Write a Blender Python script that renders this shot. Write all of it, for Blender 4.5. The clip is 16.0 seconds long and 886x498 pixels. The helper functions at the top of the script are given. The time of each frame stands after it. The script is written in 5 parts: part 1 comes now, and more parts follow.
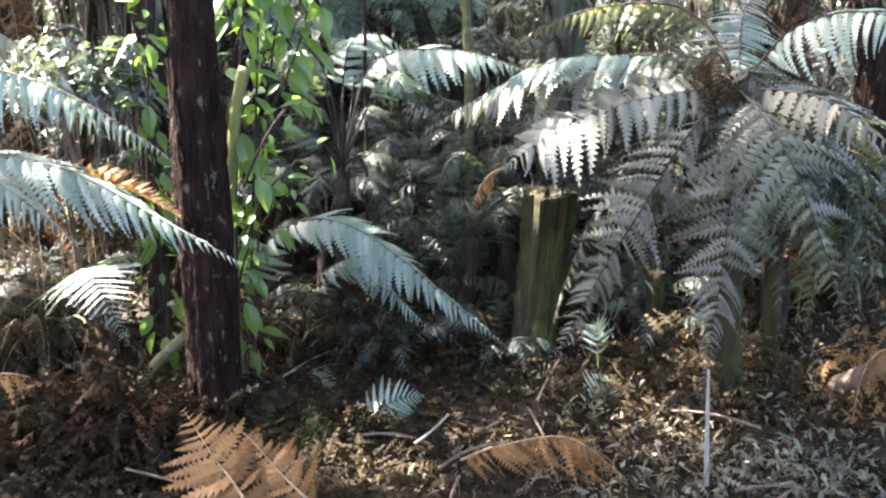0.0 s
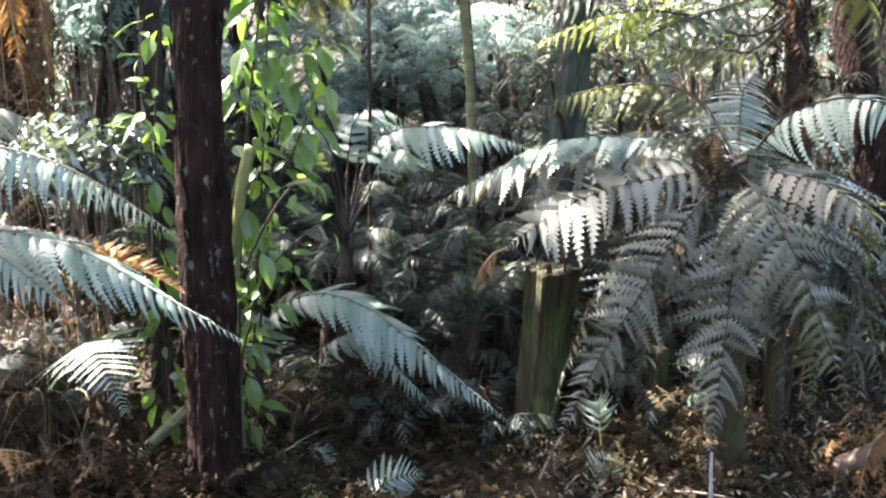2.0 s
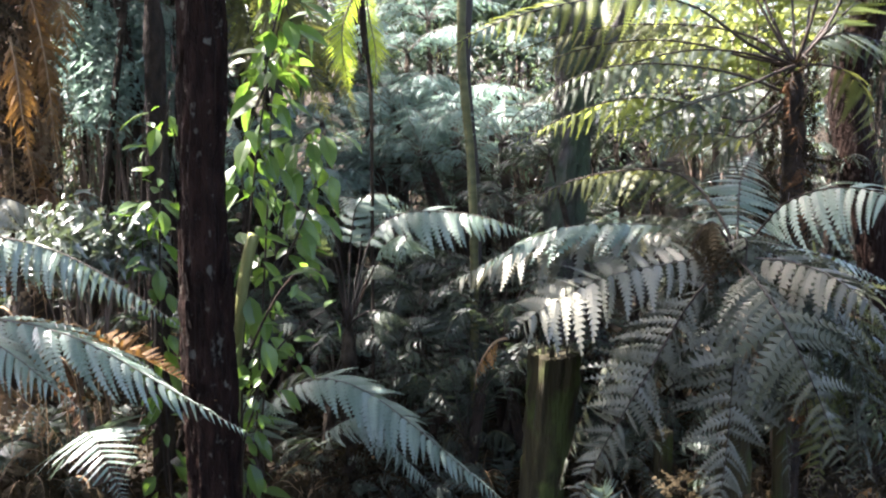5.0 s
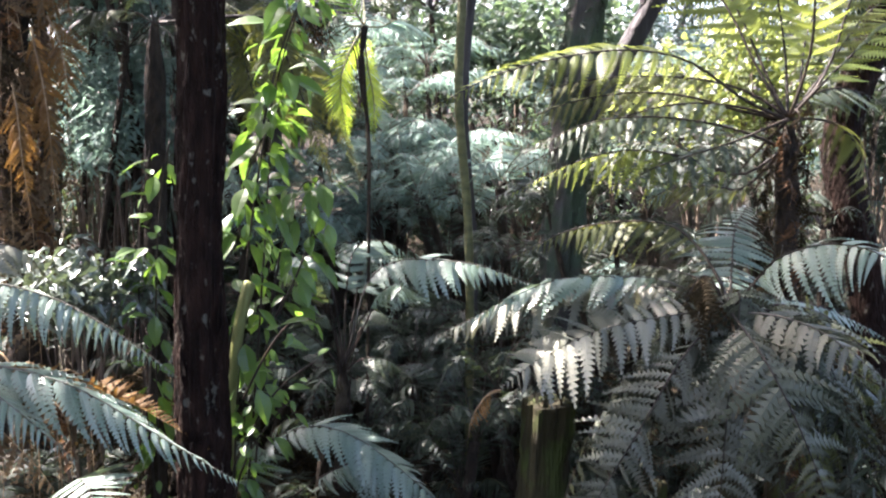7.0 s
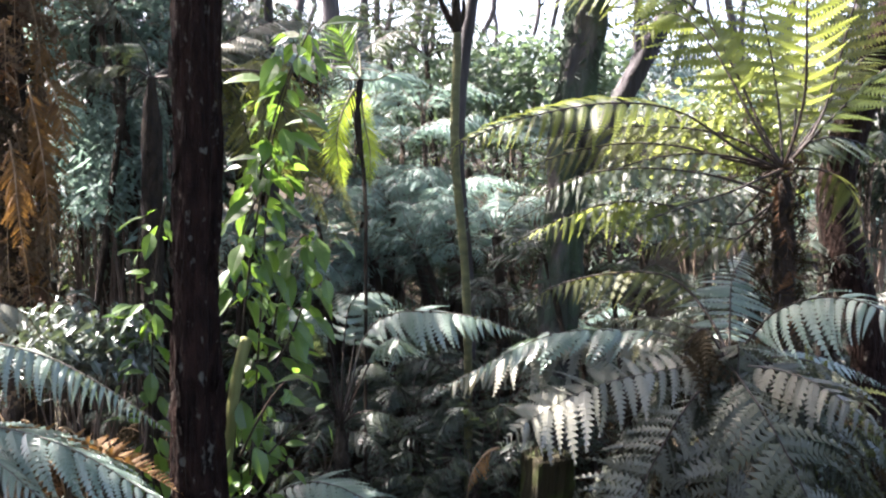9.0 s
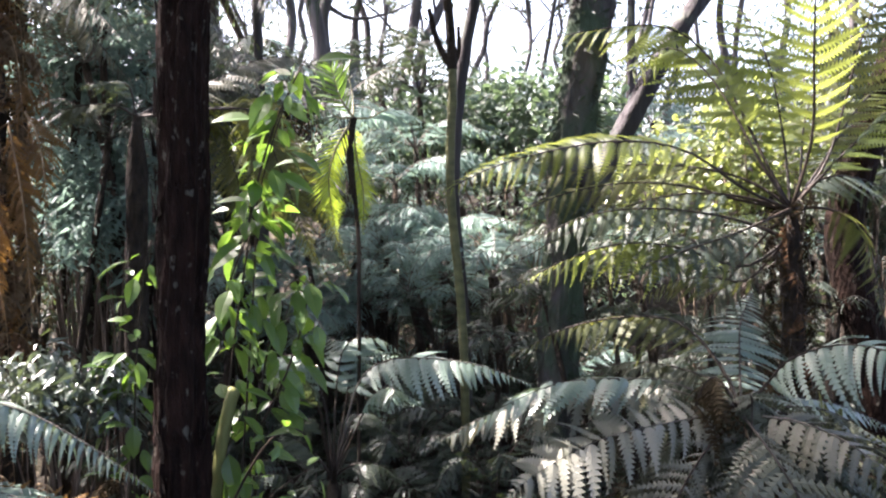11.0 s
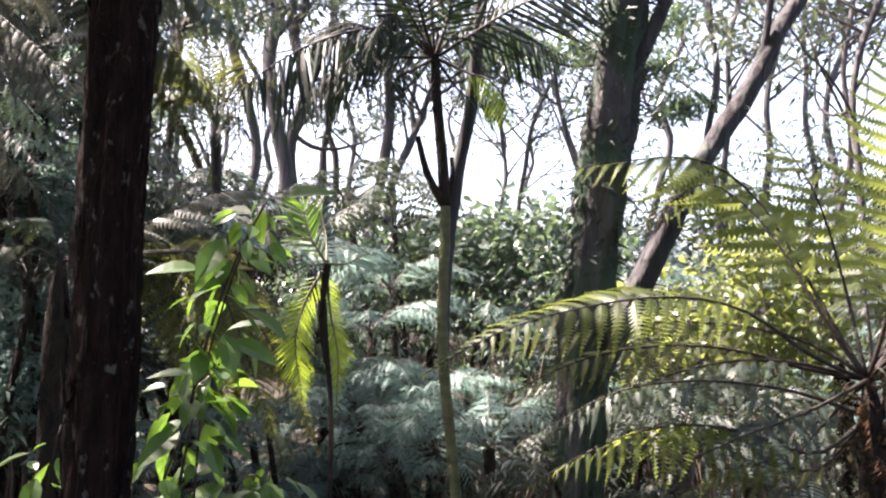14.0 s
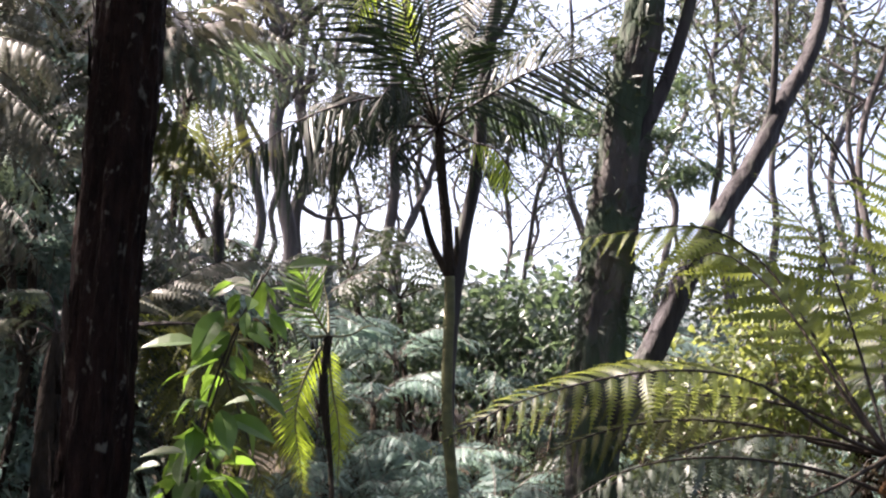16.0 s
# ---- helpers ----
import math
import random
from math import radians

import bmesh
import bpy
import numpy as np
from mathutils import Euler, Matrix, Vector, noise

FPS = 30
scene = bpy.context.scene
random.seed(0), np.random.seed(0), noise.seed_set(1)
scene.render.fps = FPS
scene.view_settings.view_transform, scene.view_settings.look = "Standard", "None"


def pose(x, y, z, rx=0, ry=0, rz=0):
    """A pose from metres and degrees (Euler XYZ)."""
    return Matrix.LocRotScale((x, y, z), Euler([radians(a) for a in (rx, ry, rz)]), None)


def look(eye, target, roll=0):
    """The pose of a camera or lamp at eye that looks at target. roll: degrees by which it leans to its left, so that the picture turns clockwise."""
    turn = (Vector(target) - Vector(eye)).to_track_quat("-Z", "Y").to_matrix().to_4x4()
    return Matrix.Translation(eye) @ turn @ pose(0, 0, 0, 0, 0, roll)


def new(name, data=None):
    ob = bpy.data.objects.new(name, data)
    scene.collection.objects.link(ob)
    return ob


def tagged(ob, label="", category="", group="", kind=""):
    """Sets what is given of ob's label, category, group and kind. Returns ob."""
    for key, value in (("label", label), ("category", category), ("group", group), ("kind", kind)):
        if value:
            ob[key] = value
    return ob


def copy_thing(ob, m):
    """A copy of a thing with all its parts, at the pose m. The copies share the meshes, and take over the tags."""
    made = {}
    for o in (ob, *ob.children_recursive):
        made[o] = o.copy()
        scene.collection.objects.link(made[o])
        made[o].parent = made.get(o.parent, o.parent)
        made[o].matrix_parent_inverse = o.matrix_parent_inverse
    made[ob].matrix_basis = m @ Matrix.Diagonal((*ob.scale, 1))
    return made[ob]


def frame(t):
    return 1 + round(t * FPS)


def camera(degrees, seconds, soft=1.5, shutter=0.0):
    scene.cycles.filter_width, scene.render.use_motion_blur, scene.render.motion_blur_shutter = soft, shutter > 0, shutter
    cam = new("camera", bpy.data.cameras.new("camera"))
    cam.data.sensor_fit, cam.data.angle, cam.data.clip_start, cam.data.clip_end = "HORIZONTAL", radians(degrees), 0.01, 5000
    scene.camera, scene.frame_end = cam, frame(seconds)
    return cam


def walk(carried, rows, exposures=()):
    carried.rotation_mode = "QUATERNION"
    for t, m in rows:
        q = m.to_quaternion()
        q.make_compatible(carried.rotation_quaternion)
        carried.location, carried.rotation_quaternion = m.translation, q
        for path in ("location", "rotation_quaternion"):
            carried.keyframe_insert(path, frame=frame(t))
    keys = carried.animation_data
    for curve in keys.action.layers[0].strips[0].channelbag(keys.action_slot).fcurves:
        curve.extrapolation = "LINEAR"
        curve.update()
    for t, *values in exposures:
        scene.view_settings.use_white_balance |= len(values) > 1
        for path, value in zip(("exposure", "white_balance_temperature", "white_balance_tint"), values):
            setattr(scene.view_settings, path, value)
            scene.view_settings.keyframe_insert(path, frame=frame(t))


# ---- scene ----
cam = camera(50.43, 16.0, soft=2.2)
PATH = [
    (0.0, -0.024, 0.003, 1.594, 74.42, -0.11, -0.01),
    (0.5, -0.021, 0.006, 1.618, 75.29, -0.05, -0.00),
    (1.0, -0.022, 0.006, 1.637, 76.14, -0.52, 0.36),
    (1.5, -0.019, 0.003, 1.658, 77.01, -0.43, 0.32),
    (2.0, -0.016, 0.004, 1.677, 77.86, -0.36, 0.34),
    (2.5, -0.014, 0.005, 1.692, 78.55, 0.08, 0.33),
    (3.0, -0.013, 0.007, 1.708, 79.65, 0.13, 0.44),
    (3.5, -0.009, 0.006, 1.723, 80.16, 0.05, 0.56),
    (4.0, 0.002, 0.005, 1.749, 80.56, 0.13, 0.70),
    (6.5, 0.011, -0.000, 1.807, 83.31, -0.24, 0.62),
    (7.0, 0.020, -0.007, 1.839, 83.71, -0.50, 0.70),
    (7.5, 0.028, -0.010, 1.860, 84.27, -0.47, 0.72),
    (8.0, 0.031, -0.013, 1.878, 84.84, -0.21, 0.67),
    (8.5, 0.031, -0.017, 1.891, 85.40, -0.04, 0.64),
    (9.0, 0.023, 0.005, 1.909, 85.90, 0.04, 0.52),
    (11.5, -0.028, 0.291, 1.959, 89.85, 0.46, -0.60),
    (12.0, -0.082, 0.458, 1.991, 92.32, 0.26, -1.74),
    (12.5, -0.111, 0.575, 2.017, 93.13, 0.32, -2.14),
    (13.0, -0.126, 0.697, 2.039, 93.84, 0.31, -2.40),
    (13.5, -0.125, 0.809, 2.062, 94.70, 0.26, -2.31),
    (14.0, -0.116, 0.929, 2.082, 95.82, 0.19, -2.38),
    (14.5, -0.115, 1.006, 2.093, 96.83, 0.23, -2.70),
    (15.0, -0.113, 1.006, 2.098, 97.80, 0.27, -2.42),
    (15.5, -0.111, 1.003, 2.101, 98.82, 0.36, -2.25),
    (16.0, -0.109, 1.000, 2.099, 99.99, 0.27, -2.03),
]
walk(cam, [(t, pose(*row)) for t, *row in PATH], [(0.0, 4.28, 6450, 20), (4.0, 3.52, 6400, 19), (9.0, 3.08, 6350, 20), (12.0, 2.76, 6500, 22), (14.0, 2.5, 6620, 22), (16.0, 2.1, 6750, 23)])

# ---------------------------------------------------------------- light
SUN_AZ, SUN_EL = radians(-70.0), radians(55.0)      # azimuth from +Y towards +X
TO_SUN = Vector((math.sin(SUN_AZ) * math.cos(SUN_EL), math.cos(SUN_AZ) * math.cos(SUN_EL), math.sin(SUN_EL)))
world = bpy.data.worlds.new("sky")
world.use_nodes = True
scene.world = world
wn = world.node_tree.nodes
sky = wn.new("ShaderNodeTexSky")
sky.sky_type, sky.sun_disc = "NISHITA", False
sky.sun_elevation, sky.sun_rotation = SUN_EL, SUN_AZ
sky.air_density, sky.dust_density = 1.0, 6.0
world.node_tree.links.new(sky.outputs[0], wn["Background"].inputs[0])
wn["Background"].inputs[1].default_value = 0.15
sun = new("sun", bpy.data.lights.new("sun", "SUN"))
sun.data.energy, sun.data.angle, sun.data.color = 5.0, radians(0.55), (1.0, 0.94, 0.84)
sun.matrix_world = look(TO_SUN * 30, (0, 0, 0))

# ---------------------------------------------------------------- materials
def nodes_of(name):
    m = bpy.data.materials.new(name)
    m.use_nodes = True
    return m, m.node_tree.nodes, m.node_tree.links, m.node_tree.nodes["Principled BSDF"]


def mixer(n, l, a, b, fac):
    x = n.new("ShaderNodeMix")
    x.data_type = "RGBA"
    for k, v in ((6, a), (7, b)):
        if hasattr(v, "links"):
            l.new(v, x.inputs[k])
        else:
            x.inputs[k].default_value = (*v, 1)
    l.new(fac, x.inputs[0])
    return x.outputs[2]


def noise_fac(n, l, scale, lo=0.35, hi=0.65, detail=4, stretch=None):
    tc = n.new("ShaderNodeTexCoord")
    t = n.new("ShaderNodeTexNoise")
    t.inputs["Scale"].default_value, t.inputs["Detail"].default_value = scale, detail
    if stretch:
        mp = n.new("ShaderNodeMapping")
        mp.inputs["Scale"].default_value = stretch
        l.new(tc.outputs["Object"], mp.inputs[0])
        l.new(mp.outputs[0], t.inputs[0])
    else:
        l.new(tc.outputs["Object"], t.inputs[0])
    r = n.new("ShaderNodeMapRange")
    r.inputs[1].default_value, r.inputs[2].default_value = lo, hi
    l.new(t.outputs[0], r.inputs[0])
    return r.outputs[0]


def leaf_material(name, dark, light, glow, gloss=0.45, through_part=0.35, spec=0.5, blotch=None):
    """A leaf: two greens that vary from leaf to leaf, light coming through, a waxy surface."""
    m, n, l, p = nodes_of(name)
    info, geo = n.new("ShaderNodeObjectInfo"), n.new("ShaderNodeNewGeometry")
    add = n.new("ShaderNodeMath")
    add.operation = "ADD"
    l.new(info.outputs["Random"], add.inputs[0])
    l.new(geo.outputs["Random Per Island"], add.inputs[1])
    frac = n.new("ShaderNodeMath")
    frac.operation = "FRACT"
    l.new(add.outputs[0], frac.inputs[0])
    col = mixer(n, l, dark, light, frac.outputs[0])
    if blotch:
        col = mixer(n, l, col, blotch, noise_fac(n, l, 9.0, 0.55, 0.75))
    l.new(col, p.inputs["Base Color"])
    p.inputs["Roughness"].default_value = gloss
    p.inputs["Specular IOR Level"].default_value = spec
    tr = n.new("ShaderNodeBsdfTranslucent")
    vary = mixer(n, l, glow, [c * 0.6 for c in glow], frac.outputs[0])
    l.new(vary, tr.inputs[0])
    mx = n.new("ShaderNodeMixShader")
    mx.inputs[0].default_value = through_part
    l.new(p.outputs[0], mx.inputs[1])
    l.new(tr.outputs[0], mx.inputs[2])
    l.new(mx.outputs[0], n["Material Output"].inputs[0])
    return m


def bark_material(name, dark, light, patch=None, scale=14.0, stretch=(1, 1, 0.15), bump=0.6, rough=0.85, patch_range=(0.58, 0.68), patch_scale=7.0, spec=0.25):
    m, n, l, p = nodes_of(name)
    f1 = noise_fac(n, l, scale, 0.3, 0.7, 6, stretch)
    col = mixer(n, l, dark, light, f1)
    if patch:
        col = mixer(n, l, col, patch, noise_fac(n, l, patch_scale, patch_range[0], patch_range[1], 8, (1, 1, 0.6)))
    l.new(col, p.inputs["Base Color"])
    p.inputs["Roughness"].default_value = rough
    p.inputs["Specular IOR Level"].default_value = spec
    b = n.new("ShaderNodeBump")
    b.inputs["Strength"].default_value, b.inputs["Distance"].default_value = bump, 0.02
    l.new(noise_fac(n, l, scale * 2.2, 0.3, 0.7, 8, stretch), b.inputs["Height"])
    l.new(b.outputs[0], p.inputs["Normal"])
    return m


SILVER = leaf_material("silver_fern_leaf", (0.105, 0.162, 0.132), (0.19, 0.252, 0.212), (0.18, 0.25, 0.12), 0.36, 0.25, 0.8)
# GREY's darker copy, dimmed in colour for fronds in shade
DIMGREY = leaf_material("shade_dimmed_leaf", (0.055, 0.065, 0.045), (0.1, 0.11, 0.078), (0.1, 0.11, 0.05), 0.5, 0.2, 0.4)
GREY = leaf_material("grey_fern_leaf", (0.124, 0.132, 0.104), (0.226, 0.226, 0.182), (0.16, 0.16, 0.09), 0.45, 0.2, 0.5)
# lit copy of the fern leaf: strong yellow translucency stands in for backlight
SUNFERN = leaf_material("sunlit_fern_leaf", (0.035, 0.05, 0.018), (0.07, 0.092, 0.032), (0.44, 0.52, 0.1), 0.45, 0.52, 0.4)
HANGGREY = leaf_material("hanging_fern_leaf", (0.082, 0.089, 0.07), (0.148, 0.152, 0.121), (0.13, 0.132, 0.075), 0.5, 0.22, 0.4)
HUSK = leaf_material("brown_husk_leaf", (0.07, 0.047, 0.027), (0.165, 0.118, 0.07), (0.14, 0.085, 0.035), 0.75, 0.2, 0.25)
RUST = leaf_material("rusty_dead_leaf", (0.05, 0.024, 0.010), (0.10, 0.05, 0.02), (0.12, 0.06, 0.02), 0.75, 0.2, 0.3)
GLOSSBUSH = leaf_material("glossy_bush_leaf", (0.06, 0.08, 0.068), (0.13, 0.16, 0.14), (0.12, 0.16, 0.06), 0.3, 0.2, 1.0)
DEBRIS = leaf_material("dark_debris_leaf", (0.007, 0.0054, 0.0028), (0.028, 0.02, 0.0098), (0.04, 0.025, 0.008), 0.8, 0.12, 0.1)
# darkest copy of the grey leaf, deep shade in its colour
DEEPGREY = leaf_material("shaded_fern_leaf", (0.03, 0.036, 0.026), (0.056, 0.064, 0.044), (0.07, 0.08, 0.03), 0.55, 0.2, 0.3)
# shaded copy of the fern leaf, darker by colour
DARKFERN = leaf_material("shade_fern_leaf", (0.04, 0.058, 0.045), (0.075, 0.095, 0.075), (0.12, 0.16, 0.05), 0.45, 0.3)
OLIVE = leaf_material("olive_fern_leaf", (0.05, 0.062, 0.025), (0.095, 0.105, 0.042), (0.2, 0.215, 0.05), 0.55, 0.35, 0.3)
# pale and very translucent, standing in for skylight and bluish mist
BANKLEAF = leaf_material("light_lifted_leaf", (0.09, 0.15, 0.138), (0.18, 0.26, 0.24), (0.24, 0.36, 0.28), 0.5, 0.45, 0.35)
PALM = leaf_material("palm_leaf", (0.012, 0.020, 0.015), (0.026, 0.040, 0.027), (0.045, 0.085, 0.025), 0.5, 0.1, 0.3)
GREEN = leaf_material("broad_leaf_green", (0.048, 0.098, 0.03), (0.092, 0.155, 0.048), (0.21, 0.38, 0.045), 0.38, 0.43)
RIDGELEAF = leaf_material("ridge_leaf", (0.045, 0.068, 0.058), (0.085, 0.115, 0.098), (0.12, 0.17, 0.08), 0.5, 0.3, 0.4)
# near-black green: deep shade put into the leaf colour
GLOOM = leaf_material("shade_darkened_leaf", (0.025, 0.037, 0.03), (0.048, 0.064, 0.052), (0.07, 0.10, 0.035), 0.5, 0.25, 0.35)
BUSH = leaf_material("bush_leaf", (0.05, 0.08, 0.062), (0.10, 0.14, 0.115), (0.16, 0.24, 0.11), 0.32, 0.35)
# BUSH yellowed and made more translucent to look lit from behind
YELBUSH = leaf_material("lit_bush_leaf", (0.06, 0.09, 0.035), (0.11, 0.14, 0.055), (0.36, 0.42, 0.10), 0.4, 0.4)
FARLEAF = leaf_material("canopy_leaf", (0.035, 0.05, 0.04), (0.065, 0.085, 0.068), (0.12, 0.15, 0.08), 0.5, 0.32)
DEAD = leaf_material("dead_frond_leaf", (0.088, 0.046, 0.015), (0.185, 0.104, 0.037), (0.3, 0.16, 0.04), 0.7, 0.25, 0.3, (0.05, 0.025, 0.009))
BROWN = leaf_material("brown_litter_leaf", (0.018, 0.0135, 0.0068), (0.056, 0.043, 0.023), (0.08, 0.05, 0.016), 0.8, 0.15, 0.12)
# backlit copy of the palm leaf, its glow put into colour and translucency
GLOWPALM = leaf_material("backlit_palm_leaf", (0.05, 0.09, 0.025), (0.09, 0.135, 0.035), (0.5, 0.68, 0.06), 0.4, 0.5)
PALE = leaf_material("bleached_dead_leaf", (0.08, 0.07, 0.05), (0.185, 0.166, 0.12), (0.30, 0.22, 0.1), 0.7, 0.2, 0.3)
STIPE = bark_material("dark_stipe", (0.012, 0.009, 0.007), (0.04, 0.028, 0.02), None, 40, bump=0.3, rough=0.5)
RACHIS = bark_material("green_rachis", (0.07, 0.07, 0.03), (0.14, 0.13, 0.06), None, 40, bump=0.2, rough=0.5)
DEADSTEM = bark_material("dead_stem", (0.14, 0.09, 0.05), (0.28, 0.20, 0.12), None, 30, bump=0.4)
BARK = bark_material("dark_bark", (0.0055, 0.0033, 0.0026), (0.026, 0.0135, 0.0098), (0.09, 0.085, 0.068), 30, (1, 1, 0.3), 1.0, patch_range=(0.62, 0.69), patch_scale=30, spec=0.1)
FERNBARK = bark_material("fern_trunk_bark", (0.011, 0.008, 0.006), (0.04, 0.028, 0.019), (0.065, 0.05, 0.035), 30, (1, 1, 0.4), 1.0)
MOSSBARK = bark_material("mossy_bark", (0.012, 0.010, 0.005), (0.05, 0.042, 0.018), (0.045, 0.058, 0.014), 18, (1, 1, 0.12), 0.9, patch_range=(0.5, 0.62))
GREYBARK = bark_material("grey_bark", (0.026, 0.024, 0.026), (0.072, 0.066, 0.07), (0.08, 0.09, 0.075), 12, (1, 1, 0.2), 0.7)
IVYBARK = bark_material("epiphyte_bark", (0.03, 0.028, 0.028), (0.105, 0.095, 0.092), (0.052, 0.078, 0.052), 10, (1, 1, 0.35), 1.0, patch_range=(0.42, 0.56), patch_scale=6)
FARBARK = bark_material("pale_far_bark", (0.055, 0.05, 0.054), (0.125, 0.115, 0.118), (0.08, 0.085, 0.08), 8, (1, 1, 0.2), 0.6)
GREYSTEM = bark_material("grey_rachis", (0.07, 0.065, 0.055), (0.13, 0.12, 0.105), None, 40, bump=0.2)
POLEBARK = bark_material("ringed_palm_bark", (0.06, 0.066, 0.03), (0.13, 0.13, 0.06), None, 10, (1, 1, 3), 0.3, 0.6)
GREENSTEM = bark_material("yellow_green_stem", (0.12, 0.13, 0.045), (0.22, 0.23, 0.09), (0.07, 0.075, 0.03), 16, (1, 1, 0.1), 0.3, 0.5)
TWIG = bark_material("twig_bark", (0.07, 0.05, 0.04), (0.16, 0.12, 0.09), None, 30, bump=0.4)
PALEWOOD = bark_material("pale_dead_wood", (0.13, 0.125, 0.115), (0.25, 0.24, 0.22), None, 20, bump=0.4)
SOIL = bark_material("forest_soil", (0.009, 0.0068, 0.004), (0.03, 0.022, 0.012), (0.04, 0.033, 0.016), 9, (1, 1, 1), 0.9, patch_range=(0.5, 0.75), patch_scale=5.0)

# ---------------------------------------------------------------- shapes
rng = np.random.default_rng(7)


def V(p):
    return np.array(p, dtype=float)


def unit(a):
    return a / max(np.linalg.norm(a), 1e-9)


def mesh_from(name, verts, faces, material, smooth=False):
    me = bpy.data.meshes.new(name)
    me.from_pydata([tuple(v) for v in verts], [], [tuple(int(i) for i in f) for f in faces])
    me.materials.append(material)
    if smooth:
        me.shade_smooth()
    return me


def part(name, verts, faces, material, parent=None, label="", smooth=True):
    """One mesh object under a thing or under a part."""
    ob = new(name, mesh_from(name, verts, faces, material, smooth))
    if parent:
        ob.parent = parent
    if label:
        ob["label"] = label
    return ob


def thing(name, label, category, group="", kind=""):
    return tagged(new(name), label, category, group, kind)


def tube(points, radii, sides=8, rough=0.0, seed=0, caps=True, freq=6.0, flute=0.0, grain=0.0):
    """A tapering tube through the points; rough: share of the radius by which it is uneven."""
    pts = [V(p) for p in points]
    verts, faces = [], []
    side = None
    for i, p in enumerate(pts):
        t = unit(pts[min(i + 1, len(pts) - 1)] - pts[max(i - 1, 0)])
        if side is None:
            side = unit(np.cross(t, (0.31, 0.95, 0.05) if abs(t[1]) < 0.9 else (1, 0, 0)))
        side = unit(side - t * side.dot(t))
        up = np.cross(t, side)
        for k in range(sides):
            a = 2 * math.pi * k / sides
            r = radii[i]
            if rough:
                q = noise.noise(Vector((math.cos(a) * 2.2, math.sin(a) * 2.2, p[2] * freq * 0.35 + p[0] + seed * 7.1)))
                r *= 1 + rough * q
            if flute:
                r *= 1 + flute * noise.noise(Vector((math.cos(a) * 7, math.sin(a) * 7, p[2] * 1.1 + seed * 3.3)))
            if grain:
                r *= 1 + grain * noise.noise(Vector((math.cos(a) * 6, math.sin(a) * 6, p[2] * 9 + seed))) + 0.6 * grain * noise.noise(Vector((math.cos(a) * 14, math.sin(a) * 14, p[2] * 22 + seed)))
            verts.append(p + r * (math.cos(a) * side + math.sin(a) * up))
    for i in range(len(pts) - 1):
        for k in range(sides):
            a, b = i * sides + k, i * sides + (k + 1) % sides
            faces.append((a, b, b + sides, a + sides))
    if caps:
        faces.append(tuple(range(sides))[::-1])
        faces.append(tuple(range((len(pts) - 1) * sides, len(pts) * sides)))
    return verts, faces


def join(pieces):
    verts, faces = [], []
    for v, f in pieces:
        o = len(verts)
        verts.extend(v)
        faces.extend(tuple(i + o for i in q) for q in f)
    return verts, faces


def bend(a, m, b, n):
    """n points of the smooth arc that runs from a over m to b."""
    a, m, b = V(a), V(m), V(b)
    c = 2 * m - 0.5 * (a + b)
    s = np.linspace(0, 1, n)[:, None]
    return (1 - s) ** 2 * a + 2 * s * (1 - s) * c + s * s * b


def curve(points, n):
    """n points of a smooth line through all the points."""
    pts = np.array([V(p) for p in points])
    pts = np.concatenate([[2 * pts[0] - pts[1]], pts, [2 * pts[-1] - pts[-2]]])
    reach = np.concatenate([[0], np.cumsum(np.linalg.norm(np.diff(pts[1:-1], axis=0), axis=1))])
    out = []
    for d in np.linspace(0, reach[-1], n):
        i = min(int(np.searchsorted(reach, d, "right")) - 1, len(reach) - 2)
        u = (d - reach[i]) / max(reach[i + 1] - reach[i], 1e-6)
        a, b, c, e = pts[i:i + 4]
        out.append(0.5 * (2 * b + (c - a) * u + (2 * a - 5 * b + 4 * c - e) * u * u + (3 * b - a - 3 * c + e) * u ** 3))
    return np.array(out)


def pinna_shape(teeth, width, fold=0.25, curl=0.14, slim=0.75, plain=False, solid=0.5, lance=0.0, arc=0.0):
    """One toothed side-leaf of a fern frond, 1 long along +X, its tip bent towards +Y."""
    def half(x):
        if lance:
            return width * min(1, 0.8 + 2 * x) * (1 - x ** lance) + 0.01 * (1 - x) + 0.003
        return width * (1 - x) ** slim * min(1, 0.6 + 2.5 * x) + 0.012

    verts, faces = [], []
    for i in range(teeth + 1):
        x = i / teeth
        verts.append((x, arc * x * x, -curl * x * x))
    for s in (1, -1):
        for i in range(teeth):
            x0, x1 = i / teeth, (i + 1) / teeth
            w, w1 = half(x0), half(x1)
            bx = 0.3 * w
            o = len(verts)
            z, y0, y1 = -curl * x0 * x0, arc * x0 * x0, arc * x1 * x1
            if plain:
                verts.append((x0 + bx + 0.6 / teeth, y0 + s * w, z - fold * w))
                faces.append((i, i + 1, o) if s > 0 else (i, o, i + 1))
                continue
            verts.append((x0 + bx * solid, y0 + s * w * solid, z - fold * w * solid))
            verts.append((x0 + bx + 0.75 / teeth, y0 + s * w, z - fold * w))
            verts.append((x1 + 0.3 * w1 * solid, y1 + s * w1 * solid, z - fold * w1 * solid))
            f = (i, i + 1, o + 2, o + 1, o)
            faces.append(f if s > 0 else f[::-1])
    return np.array(verts), faces


